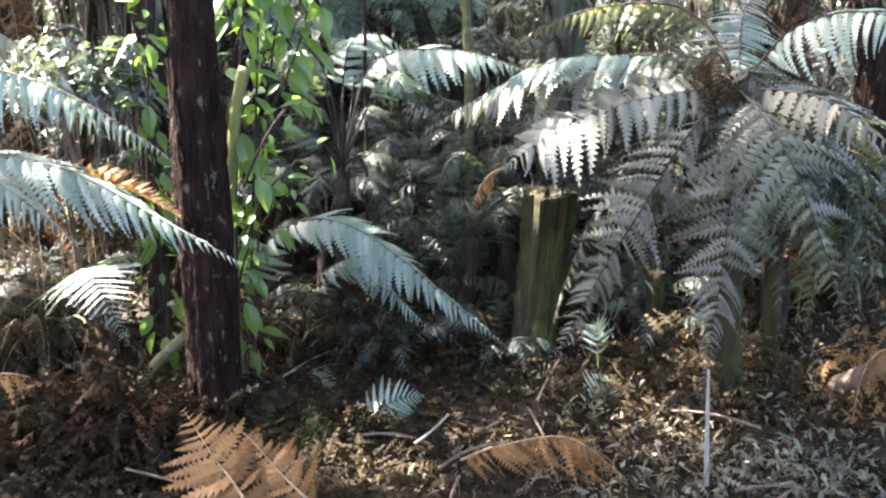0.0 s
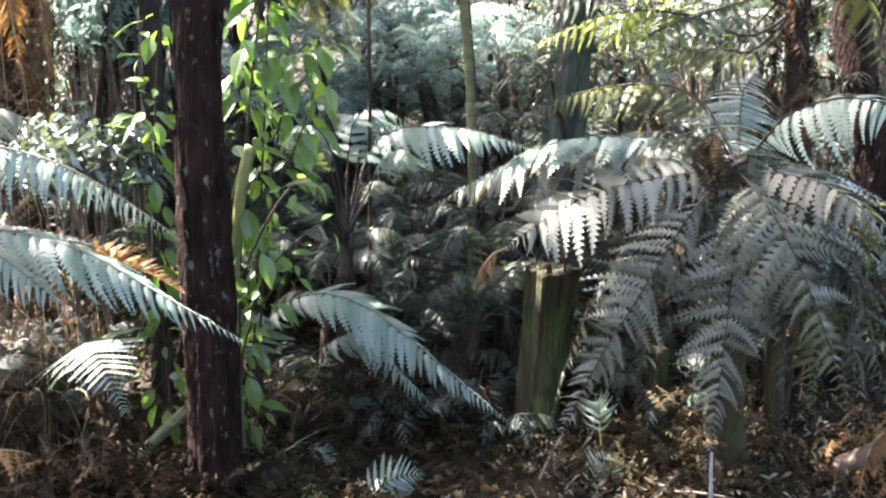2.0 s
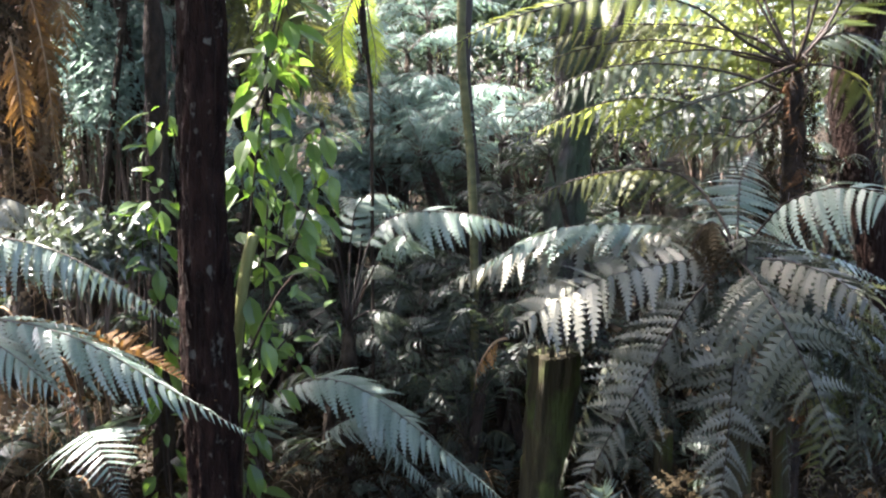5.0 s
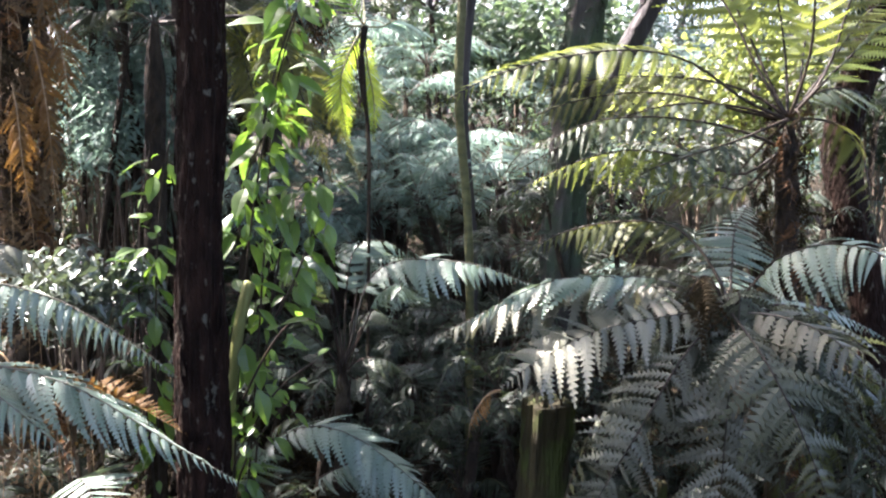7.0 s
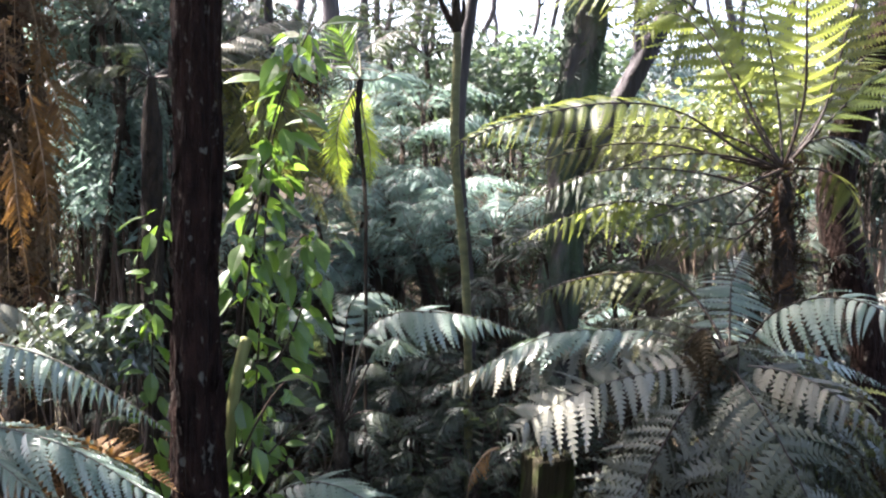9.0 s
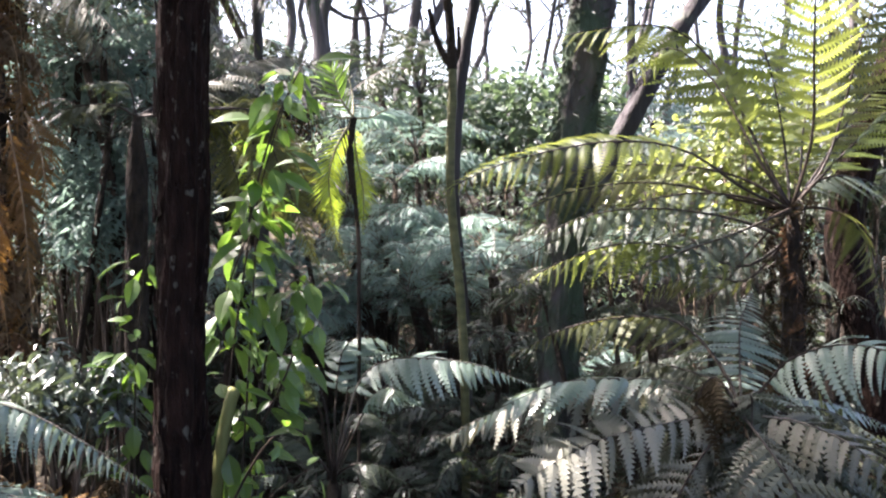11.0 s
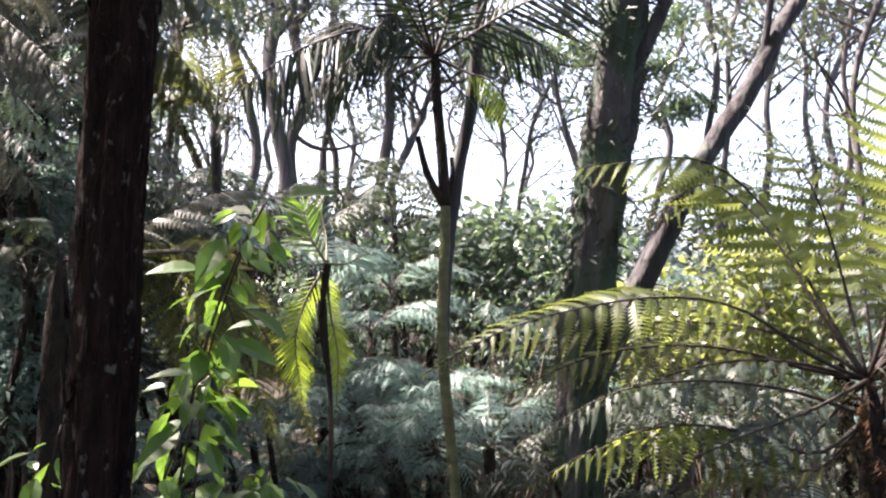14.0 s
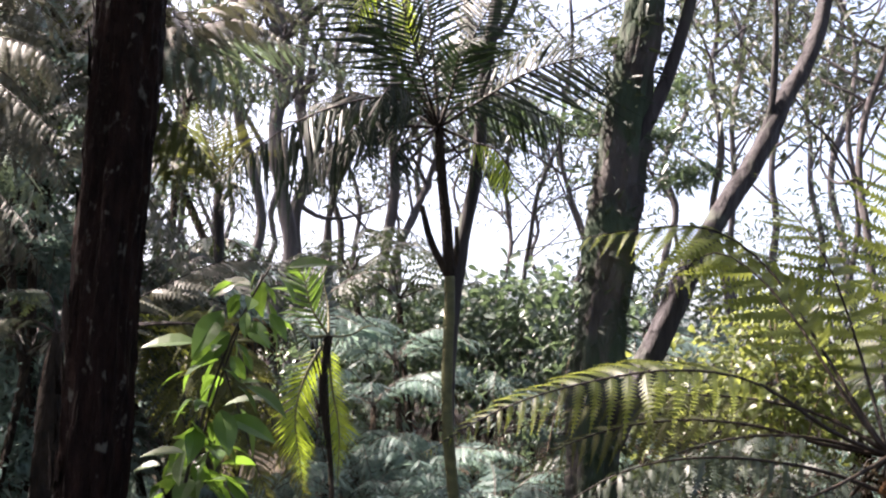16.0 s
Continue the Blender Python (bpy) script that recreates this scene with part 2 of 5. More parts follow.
def blade_shape(width, fold=0.3, curl=0.25, n=4):
    """One long leaflet of a palm frond, 1 long along +X."""
    verts, faces = [], []
    for i in range(n + 1):
        x = i / n
        w = width * (0.45 + 0.55 * math.sin(math.pi * min(1, x * 1.15 + 0.15))) * (1 - x ** 3) if i < n else 0.0015
        z = -curl * x * x
        verts += [(x, w, z - fold * w), (x, 0, z), (x, -w, z - fold * w)]
    for i in range(n):
        o = 3 * i
        faces += [(o, o + 1, o + 4, o + 3), (o + 1, o + 2, o + 5, o + 4)]
    return np.array(verts), faces


def leaf_shape(width=0.28, fold=0.25, curl=0.2, outline=((0, 0.02), (0.12, 0.5), (0.3, 0.95), (0.5, 1.0), (0.7, 0.75), (0.88, 0.32), (1.0, 0.01))):
    """A broad pointed leaf, 1 long along +X."""
    verts, faces = [], []
    for x, w in outline:
        z = -curl * x * x
        verts += [(x, w * width, z + fold * w * width), (x, 0, z), (x, -w * width, z + fold * w * width)]
    for i in range(len(outline) - 1):
        o = 3 * i
        faces += [(o, o + 1, o + 4, o + 3), (o + 1, o + 2, o + 5, o + 4)]
    return np.array(verts), faces


SHAPES = {
    "fern": pinna_shape(14, 0.125, 0.25, 0.25, 0.7, solid=0.18),
    "fine": pinna_shape(14, 0.105, 0.2, 0.2, 0.65, solid=0.2),
    "wide": pinna_shape(12, 0.16, 0.3, 0.38, 0.8, solid=0.45),
    "silver": pinna_shape(10, 0.175, 0.2, 0.2, solid=0.45, lance=1.5, arc=0.15),
    "long": pinna_shape(13, 0.125, 0.25, 0.3, solid=0.5, lance=1.15, arc=0.15),
    "lacy": pinna_shape(11, 0.15, 0.3, 0.3, solid=0.07, lance=1.8, arc=0.2),
    "soft": pinna_shape(15, 0.12, 0.2, 0.25, solid=0.22, lance=1.5, arc=0.14),
    "comb": pinna_shape(12, 0.085, 0.2, 0.12, 0.6, solid=0.6),
    "palm": blade_shape(0.022),
    "strap": blade_shape(0.05),
    "far": pinna_shape(7, 0.15, 0.2, 0.2, plain=True, lance=1.4, arc=0.1),
    "rag": pinna_shape(6, 0.2, 0.9, 0.5, plain=True),
    "leaf": leaf_shape(0.24, 0.25, 0.25),
    "oval": leaf_shape(0.33, 0.3, 0.3, ((0, 0.03), (0.25, 0.9), (0.6, 0.9), (1.0, 0.02))),
    "slim": leaf_shape(0.15, 0.3, 0.35, ((0, 0.03), (0.3, 1.0), (1.0, 0.02))),
}
SHARED = {}


def shared_mesh(shape, material, name):
    key = (shape, material.name, name)
    if key not in SHARED:
        SHARED[key] = mesh_from(name, *SHAPES[shape], material)
    return SHARED[key]


def settle(shape, frames):
    """Many copies of one shape in one mesh; frames: (place, three axes as columns)."""
    base, quads = SHAPES[shape]
    if not frames:
        return [], []
    verts = np.concatenate([base @ ax.T + at for at, ax in frames])
    n = len(base)
    faces = [tuple(i + k * n for i in q) for k in range(len(frames)) for q in quads]
    return verts, faces


def frond(parent, base, mid, tip, size, leaf, stem=STIPE, count=26, bare=0.16, droop=0.45, roll=0.0, sweep=None, shape="fern",
          separate=False, thick=0.006, label="", peak=0.35, up=(0, 0, 1), gaps=0.0, ragged=0.12, name="frond", fused=False, tilt=0.38):
    """A fern or palm frond: an arching stalk with paired side-leaves, under its plant."""
    pts = curve([base, *mid, tip], 20) if isinstance(mid, list) else bend(base, mid, tip, 20)
    wob = (0.008 if isinstance(mid, list) else 0.02) * np.linalg.norm(V(tip) - V(base))
    ph = rng.uniform(0, 6, 3)
    pts = pts + wob * np.sin(np.linspace(0, 1, 20)[:, None] * (4.5, 5.2, 5.8) + ph) * np.sin(np.linspace(0, math.pi, 20))[:, None] ** 0.5
    arc = np.linalg.norm(np.diff(pts, axis=0), axis=1).sum()
    step = {"silver": 0.185, "long": 0.165, "lacy": 0.15, "soft": 0.19, "wide": 0.2, "comb": 0.13, "fern": 0.165, "fine": 0.14, "rag": 0.27, "far": 0.28, "palm": 0.06, "strap": 0.12}[shape] * size
    count = int(np.clip(1.15 * arc * (1 - bare) / step, 7, 64))
    radii = thick * np.linspace(1, 0.36, 20) ** 1.6
    stalk = tube(pts[::2] if fused else pts, radii[::2] if fused else radii, 3 if fused else 5)
    ob = None if fused else part(name, *stalk, stem, parent, label)
    if sweep is None:
        sweep = {"wide": 0.95, "silver": 0.2, "long": 0.4, "lacy": 0.3, "soft": 0.25, "fern": 0.5, "fine": 0.55}.get(shape, 0.5)
    frames = []
    cr, sr = math.cos(radians(roll)), math.sin(radians(roll))
    for k in range(count):
        u = 1 - (1 - (k + 0.5) / count) ** 1.4
        s = bare + (1 - bare) * u
        i = min(int(s * 19), 18)
        at = pts[i] + (pts[i + 1] - pts[i]) * (s * 19 - i)
        t = unit(pts[i + 1] - pts[i])
        side = unit(np.cross(t, up))
        nrm = np.cross(side, t)
        side, nrm = cr * side + sr * nrm, cr * nrm - sr * side
        grow = (0.55 + 0.45 * u / peak) if u < peak else max(0.1, 1 - ((u - peak) / (1 - peak)) ** 1.0)
        for sg in (1, -1):
            if rng.random() < gaps:
                continue
            d = droop * (1 + ragged * 2 * rng.normal())
            ax = unit(sg * side * math.cos(d) - nrm * math.sin(d) + t * (sweep + 0.5 * u * u + ragged * 0.4 * rng.normal()))
            z = unit(np.cross(ax, t) * sg)
            if z.dot(nrm) < 0:
                z = -z
            tw = ragged * 1.6 * rng.normal() + (tilt * sg if shape == "wide" else 0.0)
            z = unit(z * math.cos(tw) + np.cross(ax, z) * math.sin(tw))
            y = np.cross(z, ax)
            if y.dot(t) < 0:
                y = -y
            ln = size * grow * (1 + ragged * 0.6 * rng.normal())
            frames.append((at, np.stack([ax, y, z], 1) * ln))
    if fused:
        ob = part(name, *join([stalk, settle(shape, frames)]), leaf, parent, label, smooth=False)
        ob.data.materials.append(stem)
        for i in range(len(stalk[1])):
            ob.data.polygons[i].material_index = 1
        return ob
    word = "leaflet" if shape in ("palm", "strap") else "pinna"
    if separate:
        me = shared_mesh(shape, leaf, word)
        for at, ax in frames:
            q = new(word, me)
            q.parent = ob
            m = Matrix([[*ax[r], at[r]] for r in range(3)] + [[0, 0, 0, 1]])
            q.matrix_basis = m
    else:
        o = part("pinnae" if word == "pinna" else "leaflet_mass", *settle(shape, frames), leaf, ob, smooth=False)
        o["kind"] = "stuff"
    return ob


def along(points, s):
    pts = np.asarray(points)
    x = s * (len(pts) - 1)
    i = min(int(x), len(pts) - 2)
    return pts[i] + (pts[i + 1] - pts[i]) * (x - i)


def random_frame(size, flat=0.5, lean=None, source=None):
    """Axes of a leaf that points anywhere; flat: how far it keeps level."""
    g = source or rng
    a = g.uniform(0, 2 * math.pi)
    x = unit(np.array([math.cos(a), math.sin(a), g.normal(-0.25, 0.5 * (1 - flat) + 0.2)]))
    if lean is not None:
        x = unit(x + lean)
    n = unit(np.array([g.normal(0, 1 - flat + 0.15), g.normal(0, 1 - flat + 0.15), 1.0]))
    y = unit(np.cross(n, x))
    return np.stack([x, y, np.cross(x, y)], 1) * size


def ground_height(x, y):
    """The gully floor, the bank that rises behind it and the far slope."""
    x, y = np.asarray(x, float), np.asarray(y, float)
    z = -0.12 + 0.03 * np.sin(1.7 * x + 0.6) + 0.04 * np.sin(1.1 * y + 0.9 * x)
    z = z + 0.06 * np.clip(x - 0.4, 0, 3) * np.clip(y - 2.6, 0, 2)
    z = z + 2.4 / (1 + np.exp(-np.clip((y - 8.2) / 1.2, -40, 40)))
    z = z - 0.35 * np.exp(-((y - 1.0) ** 2 + x * x) / 3) * 0.2
    return z


# ---------------------------------------------------------------- ground
def build_ground():
    u = np.linspace(-1, 1, 181)
    xs = 3.2 * u + 500 * np.sign(u) * np.abs(u) ** 9
    ys = 4.0 + 4.5 * u + 500 * np.sign(u) * np.abs(u) ** 9
    gx, gy = np.meshgrid(xs, ys)
    gz = ground_height(gx, gy)
    near = np.exp(-((gx / 5) ** 2 + ((gy - 4) / 6) ** 2))
    fine = np.array([[noise.noise(Vector((a * 4, b * 4, 0.3))) * 0.05 + noise.noise(Vector((a * 13, b * 13, 3.3))) * 0.02
                      for a, b in zip(ra, rb)] for ra, rb in zip(gx, gy)])
    gz = gz + near * fine
    n = len(u)
    verts = np.stack([gx.ravel(), gy.ravel(), gz.ravel()], 1)
    faces = [(j * n + i, j * n + i + 1, (j + 1) * n + i + 1, (j + 1) * n + i) for j in range(n - 1) for i in range(n - 1)]
    g = part("ground", verts, faces, SOIL)
    tagged(g, "dark damp forest floor soil strewn with litter", "ground", kind="structure")


build_ground()


def litter(name, label, n, xr, yr, size, material, shape, lift=0.02, flat=0.7):
    frames = []
    for _ in range(n):
        x, y = rng.uniform(*xr), rng.uniform(*yr)
        frames.append((np.array([x, y, float(ground_height(x, y)) + lift + abs(rng.normal(0, 0.025))]), random_frame(size * rng.uniform(0.5, 1.4), flat)))
    o = part(name, *settle(shape, frames), material, smooth=False)
    tagged(o, label, "leaf litter", kind="stuff")


litter("leaf_litter", "brown fallen leaves covering the forest floor", 8000, (-2.6, 2.8), (2.2, 6.0), 0.045, BROWN, "oval")
# pale leaves, their number raised to stand in for sun flecks as well
litter("pale_leaf_litter", "bleached dry leaves under the grey tree fern, denser to imitate sun flecks", 2600, (0.35, 2.8), (2.3, 4.2), 0.045, PALE, "slim", 0.04)
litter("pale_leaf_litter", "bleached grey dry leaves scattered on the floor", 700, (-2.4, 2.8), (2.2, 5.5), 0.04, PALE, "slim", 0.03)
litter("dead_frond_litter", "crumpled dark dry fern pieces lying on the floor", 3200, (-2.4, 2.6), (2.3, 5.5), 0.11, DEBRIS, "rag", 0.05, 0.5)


# ---------------------------------------------------------------- trunks
def trunk_thing(name, label, a, m, b, r0, r1, material, rings=60, sides=20, rough=0.18, flute=0.0, seed=1, part_name="trunk", grain=0.0):
    root = thing(name, label, "tree")
    part(part_name, *tube(bend(a, m, b, rings), np.linspace(r0, r1, rings), sides, rough, seed, flute=flute, grain=grain), material, root)
    return root


def flakes(root, a, m, b, r, n, size, material, name="bark_flake", seed=3, span=(0.0, 1.0)):
    """Slivers of bark that stand off a trunk, each a part."""
    pts = bend(a, m, b, 60)
    me = bpy.data.meshes.new(name)
    me.from_pydata([(-0.5, 0, 0), (0.5, 0, 0), (0.42, 0.12, 0.5), (0.15, 0.42, 1.0), (-0.38, 0.1, 0.55), (-0.3, -0.25, 0.2), (0.3, -0.25, 0.2)], [],
                   [(0, 1, 2, 4), (4, 2, 3), (0, 5, 6, 1), (1, 6, 2), (0, 4, 5), (6, 5, 4, 2)])
    me.materials.append(material)
    g = np.random.default_rng(seed)
    for _ in range(n):
        s, ang = g.uniform(*span), g.uniform(0, 2 * math.pi)
        p = along(pts, s)
        out = Vector((math.cos(ang), math.sin(ang), 0))
        q = new(name, me)
        q.parent = root
        w, h = size * g.uniform(0.25, 0.6), size * g.uniform(0.7, 2.2)
        tang = Vector((0, 0, 1)).cross(out)
        q.matrix_basis = Matrix(((tang.x * w, out.x * size * 0.4, 0, p[0] + out.x * r * 0.96), (tang.y * w, out.y * size * 0.4, 0, p[1] + out.y * r * 0.96),
                                 (0, 0, h, p[2]), (0, 0, 0, 1)))


MA, MM, MB = (-0.93, 3.50, -0.15), (-0.94, 3.50, 1.41), (-0.915, 3.60, 3.40)
main = thing("main_tree", "dark brown tree trunk with rough flaking lichened bark", "tree")
part("trunk", *tube(curve([MA, (-0.935, 3.50, 0.7), (-0.938, 3.50, 1.45), (-0.92, 3.51, 1.85), (-0.92, 3.53, 2.35), MB], 260), np.interp(np.linspace(0, 1, 260), (0, 0.25, 0.5, 0.7, 1), (0.1, 0.094, 0.087, 0.087, 0.096)), 64, 0.2, 2, flute=0.14, grain=0.1), BARK, main)
part("root_flare", *tube(bend((MA[0], MA[1], MA[2] - 0.15), (MA[0], MA[1], MA[2]), (MA[0] - 0.004, MA[1], MA[2] + 0.2), 14), np.linspace(0.15, 0.103, 14) ** 1.0, 30, 0.2, 5, flute=0.3), BARK, main)
part("upper_trunk", *tube(bend(MB, (MB[0] + 0.03, MB[1], MB[2] + 1.6), (MB[0] + 0.1, MB[1] + 0.1, MB[2] + 4.5), 20), np.linspace(0.096, 0.07, 20), 20, 0.15, 4), BARK, main)
flakes(main, MA, MM, MB, 0.09, 200, 0.05, BARK)
flakes(main, MM, (V(MM) + V(MB)) / 2 + V((-0.015, 0, 0)), MB, 0.09, 60, 0.09, BARK, "bark_strip", 8)

# mossy broken stump
SA, SM, SB = (0.36, 4.05, -0.29), (0.41, 4.00, 0.33), (0.43, 3.95, 0.75)
stump = trunk_thing("mossy_stump", "leaning fibrous dead trunk with green moss, broken off at the top", SA, SM, SB, 0.098, 0.095, MOSSBARK, 110, 44, 0.2, 0.4, 9, grain=0.1)
flakes(stump, SA, SM, SB, 0.09, 50, 0.05, MOSSBARK, "fibre", 5)
flakes(stump, SA, SM, SB, 0.075, 12, 0.05, MOSSBARK, "splinter", 6, (0.93, 1.0))

# ---------------------------------------------------------------- ferns of the foreground
def fern_trunk(root, a, b, r0, r1, material=FERNBARK, stubs=40, seed=0, lean=(0, 0, 0)):
    m = (V(a) + V(b)) / 2 + V(lean)
    part("trunk", *tube(bend(a, m, b, 40), np.concatenate([np.linspace(r0, r1, 34), r1 * np.array([0.97, 0.92, 0.85, 0.75, 0.6, 0.35])]), 16, 0.35, seed, freq=16), material, root)
    flakes(root, a, m, b, r1, stubs, 0.05, material, "stalk_stub", seed + 11)


def at_ground(p, dx=0.0, dy=0.0):
    return (p[0] + dx, p[1] + dy, float(ground_height(p[0] + dx, p[1] + dy)) - 0.05)


# the grey tree fern that arches over the clearing
DC = (1.04, 3.42, 1.24)
fern = thing("grey_tree_fern", "tree fern with large arching grey-green fronds and a dark trunk", "tree fern", "tree ferns")
fern_trunk(fern, at_ground(DC, 0.12, 0.25), (DC[0], DC[1] + 0.1, DC[2] - 0.02), 0.075, 0.06, MOSSBARK, 40, 3)
frond(fern, DC, [(0.83, 3.5, 1.34), (0.64, 3.5, 1.35), (0.41, 3.5, 1.33), (0.2, 3.5, 1.25)], (0.02, 3.5, 1.15), 0.19, SILVER, GREYSTEM, bare=0.25, droop=0.35, roll=8, peak=0.4, separate=True, shape="silver", ragged=0.3, sweep=0.45, thick=0.004)
frond(fern, DC, [(0.81, 3.6, 1.31), (0.52, 3.64, 1.29), (0.21, 3.65, 1.21)], (-0.09, 3.65, 1.06), 0.2, GREY, GREYSTEM, bare=0.2, droop=0.8, roll=12, peak=0.5, separate=True, shape="silver", ragged=0.3, sweep=0.1, thick=0.004)
frond(fern, DC, [(0.8, 3.36, 1.24), (0.56, 3.34, 1.19), (0.36, 3.34, 1.08)], (0.2, 3.36, 0.96), 0.21, GREY, GREYSTEM, bare=0.12, droop=0.26, roll=40, peak=0.66, separate=True, shape="silver", sweep=0.08, ragged=0.32, thick=0.0035)
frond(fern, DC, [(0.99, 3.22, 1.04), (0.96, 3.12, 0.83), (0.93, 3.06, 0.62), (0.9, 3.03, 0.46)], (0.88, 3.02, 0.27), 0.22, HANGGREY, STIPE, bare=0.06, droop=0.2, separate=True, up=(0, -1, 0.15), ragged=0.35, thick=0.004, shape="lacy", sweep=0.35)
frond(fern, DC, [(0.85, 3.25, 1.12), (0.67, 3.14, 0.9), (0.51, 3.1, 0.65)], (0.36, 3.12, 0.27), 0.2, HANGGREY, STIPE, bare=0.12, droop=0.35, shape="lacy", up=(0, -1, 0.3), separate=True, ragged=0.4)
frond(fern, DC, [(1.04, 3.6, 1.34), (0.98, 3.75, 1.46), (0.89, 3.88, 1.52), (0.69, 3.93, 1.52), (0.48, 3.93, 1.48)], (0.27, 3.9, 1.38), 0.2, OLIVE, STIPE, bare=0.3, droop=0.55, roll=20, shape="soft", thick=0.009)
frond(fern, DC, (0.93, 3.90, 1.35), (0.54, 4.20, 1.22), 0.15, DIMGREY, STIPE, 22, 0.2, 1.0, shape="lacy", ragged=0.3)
frond(fern, DC, [(1.16, 3.8, 1.36), (1.25, 4.1, 1.49)], (1.42, 4.45, 1.6), 0.26, SILVER, STIPE, bare=0.2, droop=0.2, shape="long", up=(0, -0.6, 1), sweep=0.1)
frond(fern, DC, [(1.12, 3.38, 1.37), (1.17, 3.3, 1.46), (1.29, 3.2, 1.52), (1.41, 3.05, 1.5)], (1.53, 2.95, 1.37), 0.25, SILVER, STIPE, bare=0.16, droop=0.4, roll=-26, separate=True, shape="long", sweep=0.0)
frond(fern, DC, [(1.17, 3.25, 1.25), (1.26, 3.05, 1.23)], (1.41, 2.95, 1.1), 0.24, HANGGREY, GREYSTEM, bare=0.14, droop=0.5, roll=-25, shape="silver", sweep=0.1)
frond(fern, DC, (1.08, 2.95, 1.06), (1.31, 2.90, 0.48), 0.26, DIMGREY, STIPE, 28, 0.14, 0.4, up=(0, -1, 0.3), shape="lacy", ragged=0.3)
frond(fern, DC, (1.37, 3.80, 1.24), (1.99, 4.10, 0.97), 0.2, SILVER, STIPE, 24, 0.18, 0.6, shape="silver")
frond(fern, DC, [(1.25, 3.45, 1.08), (1.37, 3.5, 0.81)], (1.38, 3.52, 0.32), 0.13, RUST, DEADSTEM, bare=0.5, droop=0.7, up=(0, -1, 0.3), shape="rag", ragged=0.4)
frond(fern, DC, [(1.01, 3.15, 1.02), (1.04, 3.12, 0.94)], (1.08, 3.12, 0.83), 0.12, PALE, DEADSTEM, bare=0.4, droop=0.7, up=(0, -1, 0.3), shape="rag", ragged=0.4)
# lower fronds: shade under the crown comes from DIMGREY, DEEPGREY and DARKFERN colours
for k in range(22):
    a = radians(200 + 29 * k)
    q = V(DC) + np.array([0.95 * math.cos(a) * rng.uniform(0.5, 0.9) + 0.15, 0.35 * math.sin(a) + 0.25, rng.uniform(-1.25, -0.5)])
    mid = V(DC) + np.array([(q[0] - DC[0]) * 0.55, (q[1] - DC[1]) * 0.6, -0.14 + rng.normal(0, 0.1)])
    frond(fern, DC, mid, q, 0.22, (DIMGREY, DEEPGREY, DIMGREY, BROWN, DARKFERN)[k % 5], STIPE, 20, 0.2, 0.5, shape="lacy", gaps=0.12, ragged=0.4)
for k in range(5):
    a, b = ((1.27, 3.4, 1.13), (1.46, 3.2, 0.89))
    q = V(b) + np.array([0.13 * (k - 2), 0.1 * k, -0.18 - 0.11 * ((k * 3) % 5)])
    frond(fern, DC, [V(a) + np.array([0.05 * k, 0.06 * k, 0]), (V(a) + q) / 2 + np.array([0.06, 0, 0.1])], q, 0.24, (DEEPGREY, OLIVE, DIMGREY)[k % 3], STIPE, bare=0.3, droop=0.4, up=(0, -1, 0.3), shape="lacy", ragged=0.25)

# the dark little tree fern in the middle, with the bluish fronds
BC = (-0.48, 4.20, 0.80)
fern = thing("dark_tree_fern", "slender tree fern with black stalks and bluish pale fronds", "tree fern", "tree ferns")
fern_trunk(fern, at_ground(BC, -0.01, 0.0), BC, 0.032, 0.036, FERNBARK, 40, 5)
frond(fern, BC, [(-0.43, 4.4, 1.21), (-0.4, 4.48, 1.33)], (-0.61, 4.7, 1.36), 0.2, SILVER, STIPE, bare=0.4, droop=0.4, roll=10, shape="lacy")
frond(fern, BC, [(-0.39, 4.28, 1.18), (-0.26, 4.22, 1.31), (-0.08, 4.15, 1.34), (0.14, 4.1, 1.32)], (0.36, 4.05, 1.24), 0.2, SILVER, GREYSTEM, bare=0.3, droop=0.6, roll=-24, separate=True, shape="silver", peak=0.45)
frond(fern, BC, [(-0.47, 4.35, 1.21), (-0.43, 4.42, 1.37), (-0.3, 4.46, 1.38)], (-0.15, 4.5, 1.27), 0.19, SILVER, STIPE, bare=0.4, droop=0.5, roll=-10, separate=True, shape="long", sweep=0.3)
frond(fern, BC, (-0.59, 4.30, 1.29), (-0.89, 4.40, 1.23), 0.2, SILVER, STIPE, 24, 0.3, 0.7, 10, shape="lacy")
frond(fern, BC, [(-0.41, 4.1, 0.96), (-0.29, 3.95, 1.21), (-0.19, 3.8, 1.27)], (-0.23, 3.7, 1.16), 0.17, SILVER, STIPE, bare=0.5, droop=0.5, shape="lacy")
for x, y, w, e in ((545, 330, 4.0, 0.16), (690, 400, 4.3, 0.1), (560, 400, 4.1, 0.1), (720, 480, 4.1, 0.06), (520, 420, 4.2, 0.02)):
    tip = (BC[0] + (x - 610) * 0.0025, w, BC[2] + (500 - y) * 0.0024)
    mid = (BC[0] + (x - 610) * 0.0012, (BC[1] + w) / 2, BC[2] + (500 - y) * 0.0015 + e)
    frond(fern, BC, mid, tip, 0.18, DARKFERN, STIPE, 20, 0.35, 0.5, shape="lacy")
frond(fern, BC, (-0.28, 4.60, 1.14), (0.02, 4.90, 0.99), 0.18, DARKFERN, STIPE, 22, 0.35, 0.7, shape="lacy")

# low arching frond in the middle
CC = (-0.92, 4.35, 0.02)
fern = thing("low_silver_fern", "low fern with one long arching silvery blue frond", "fern", "ferns")
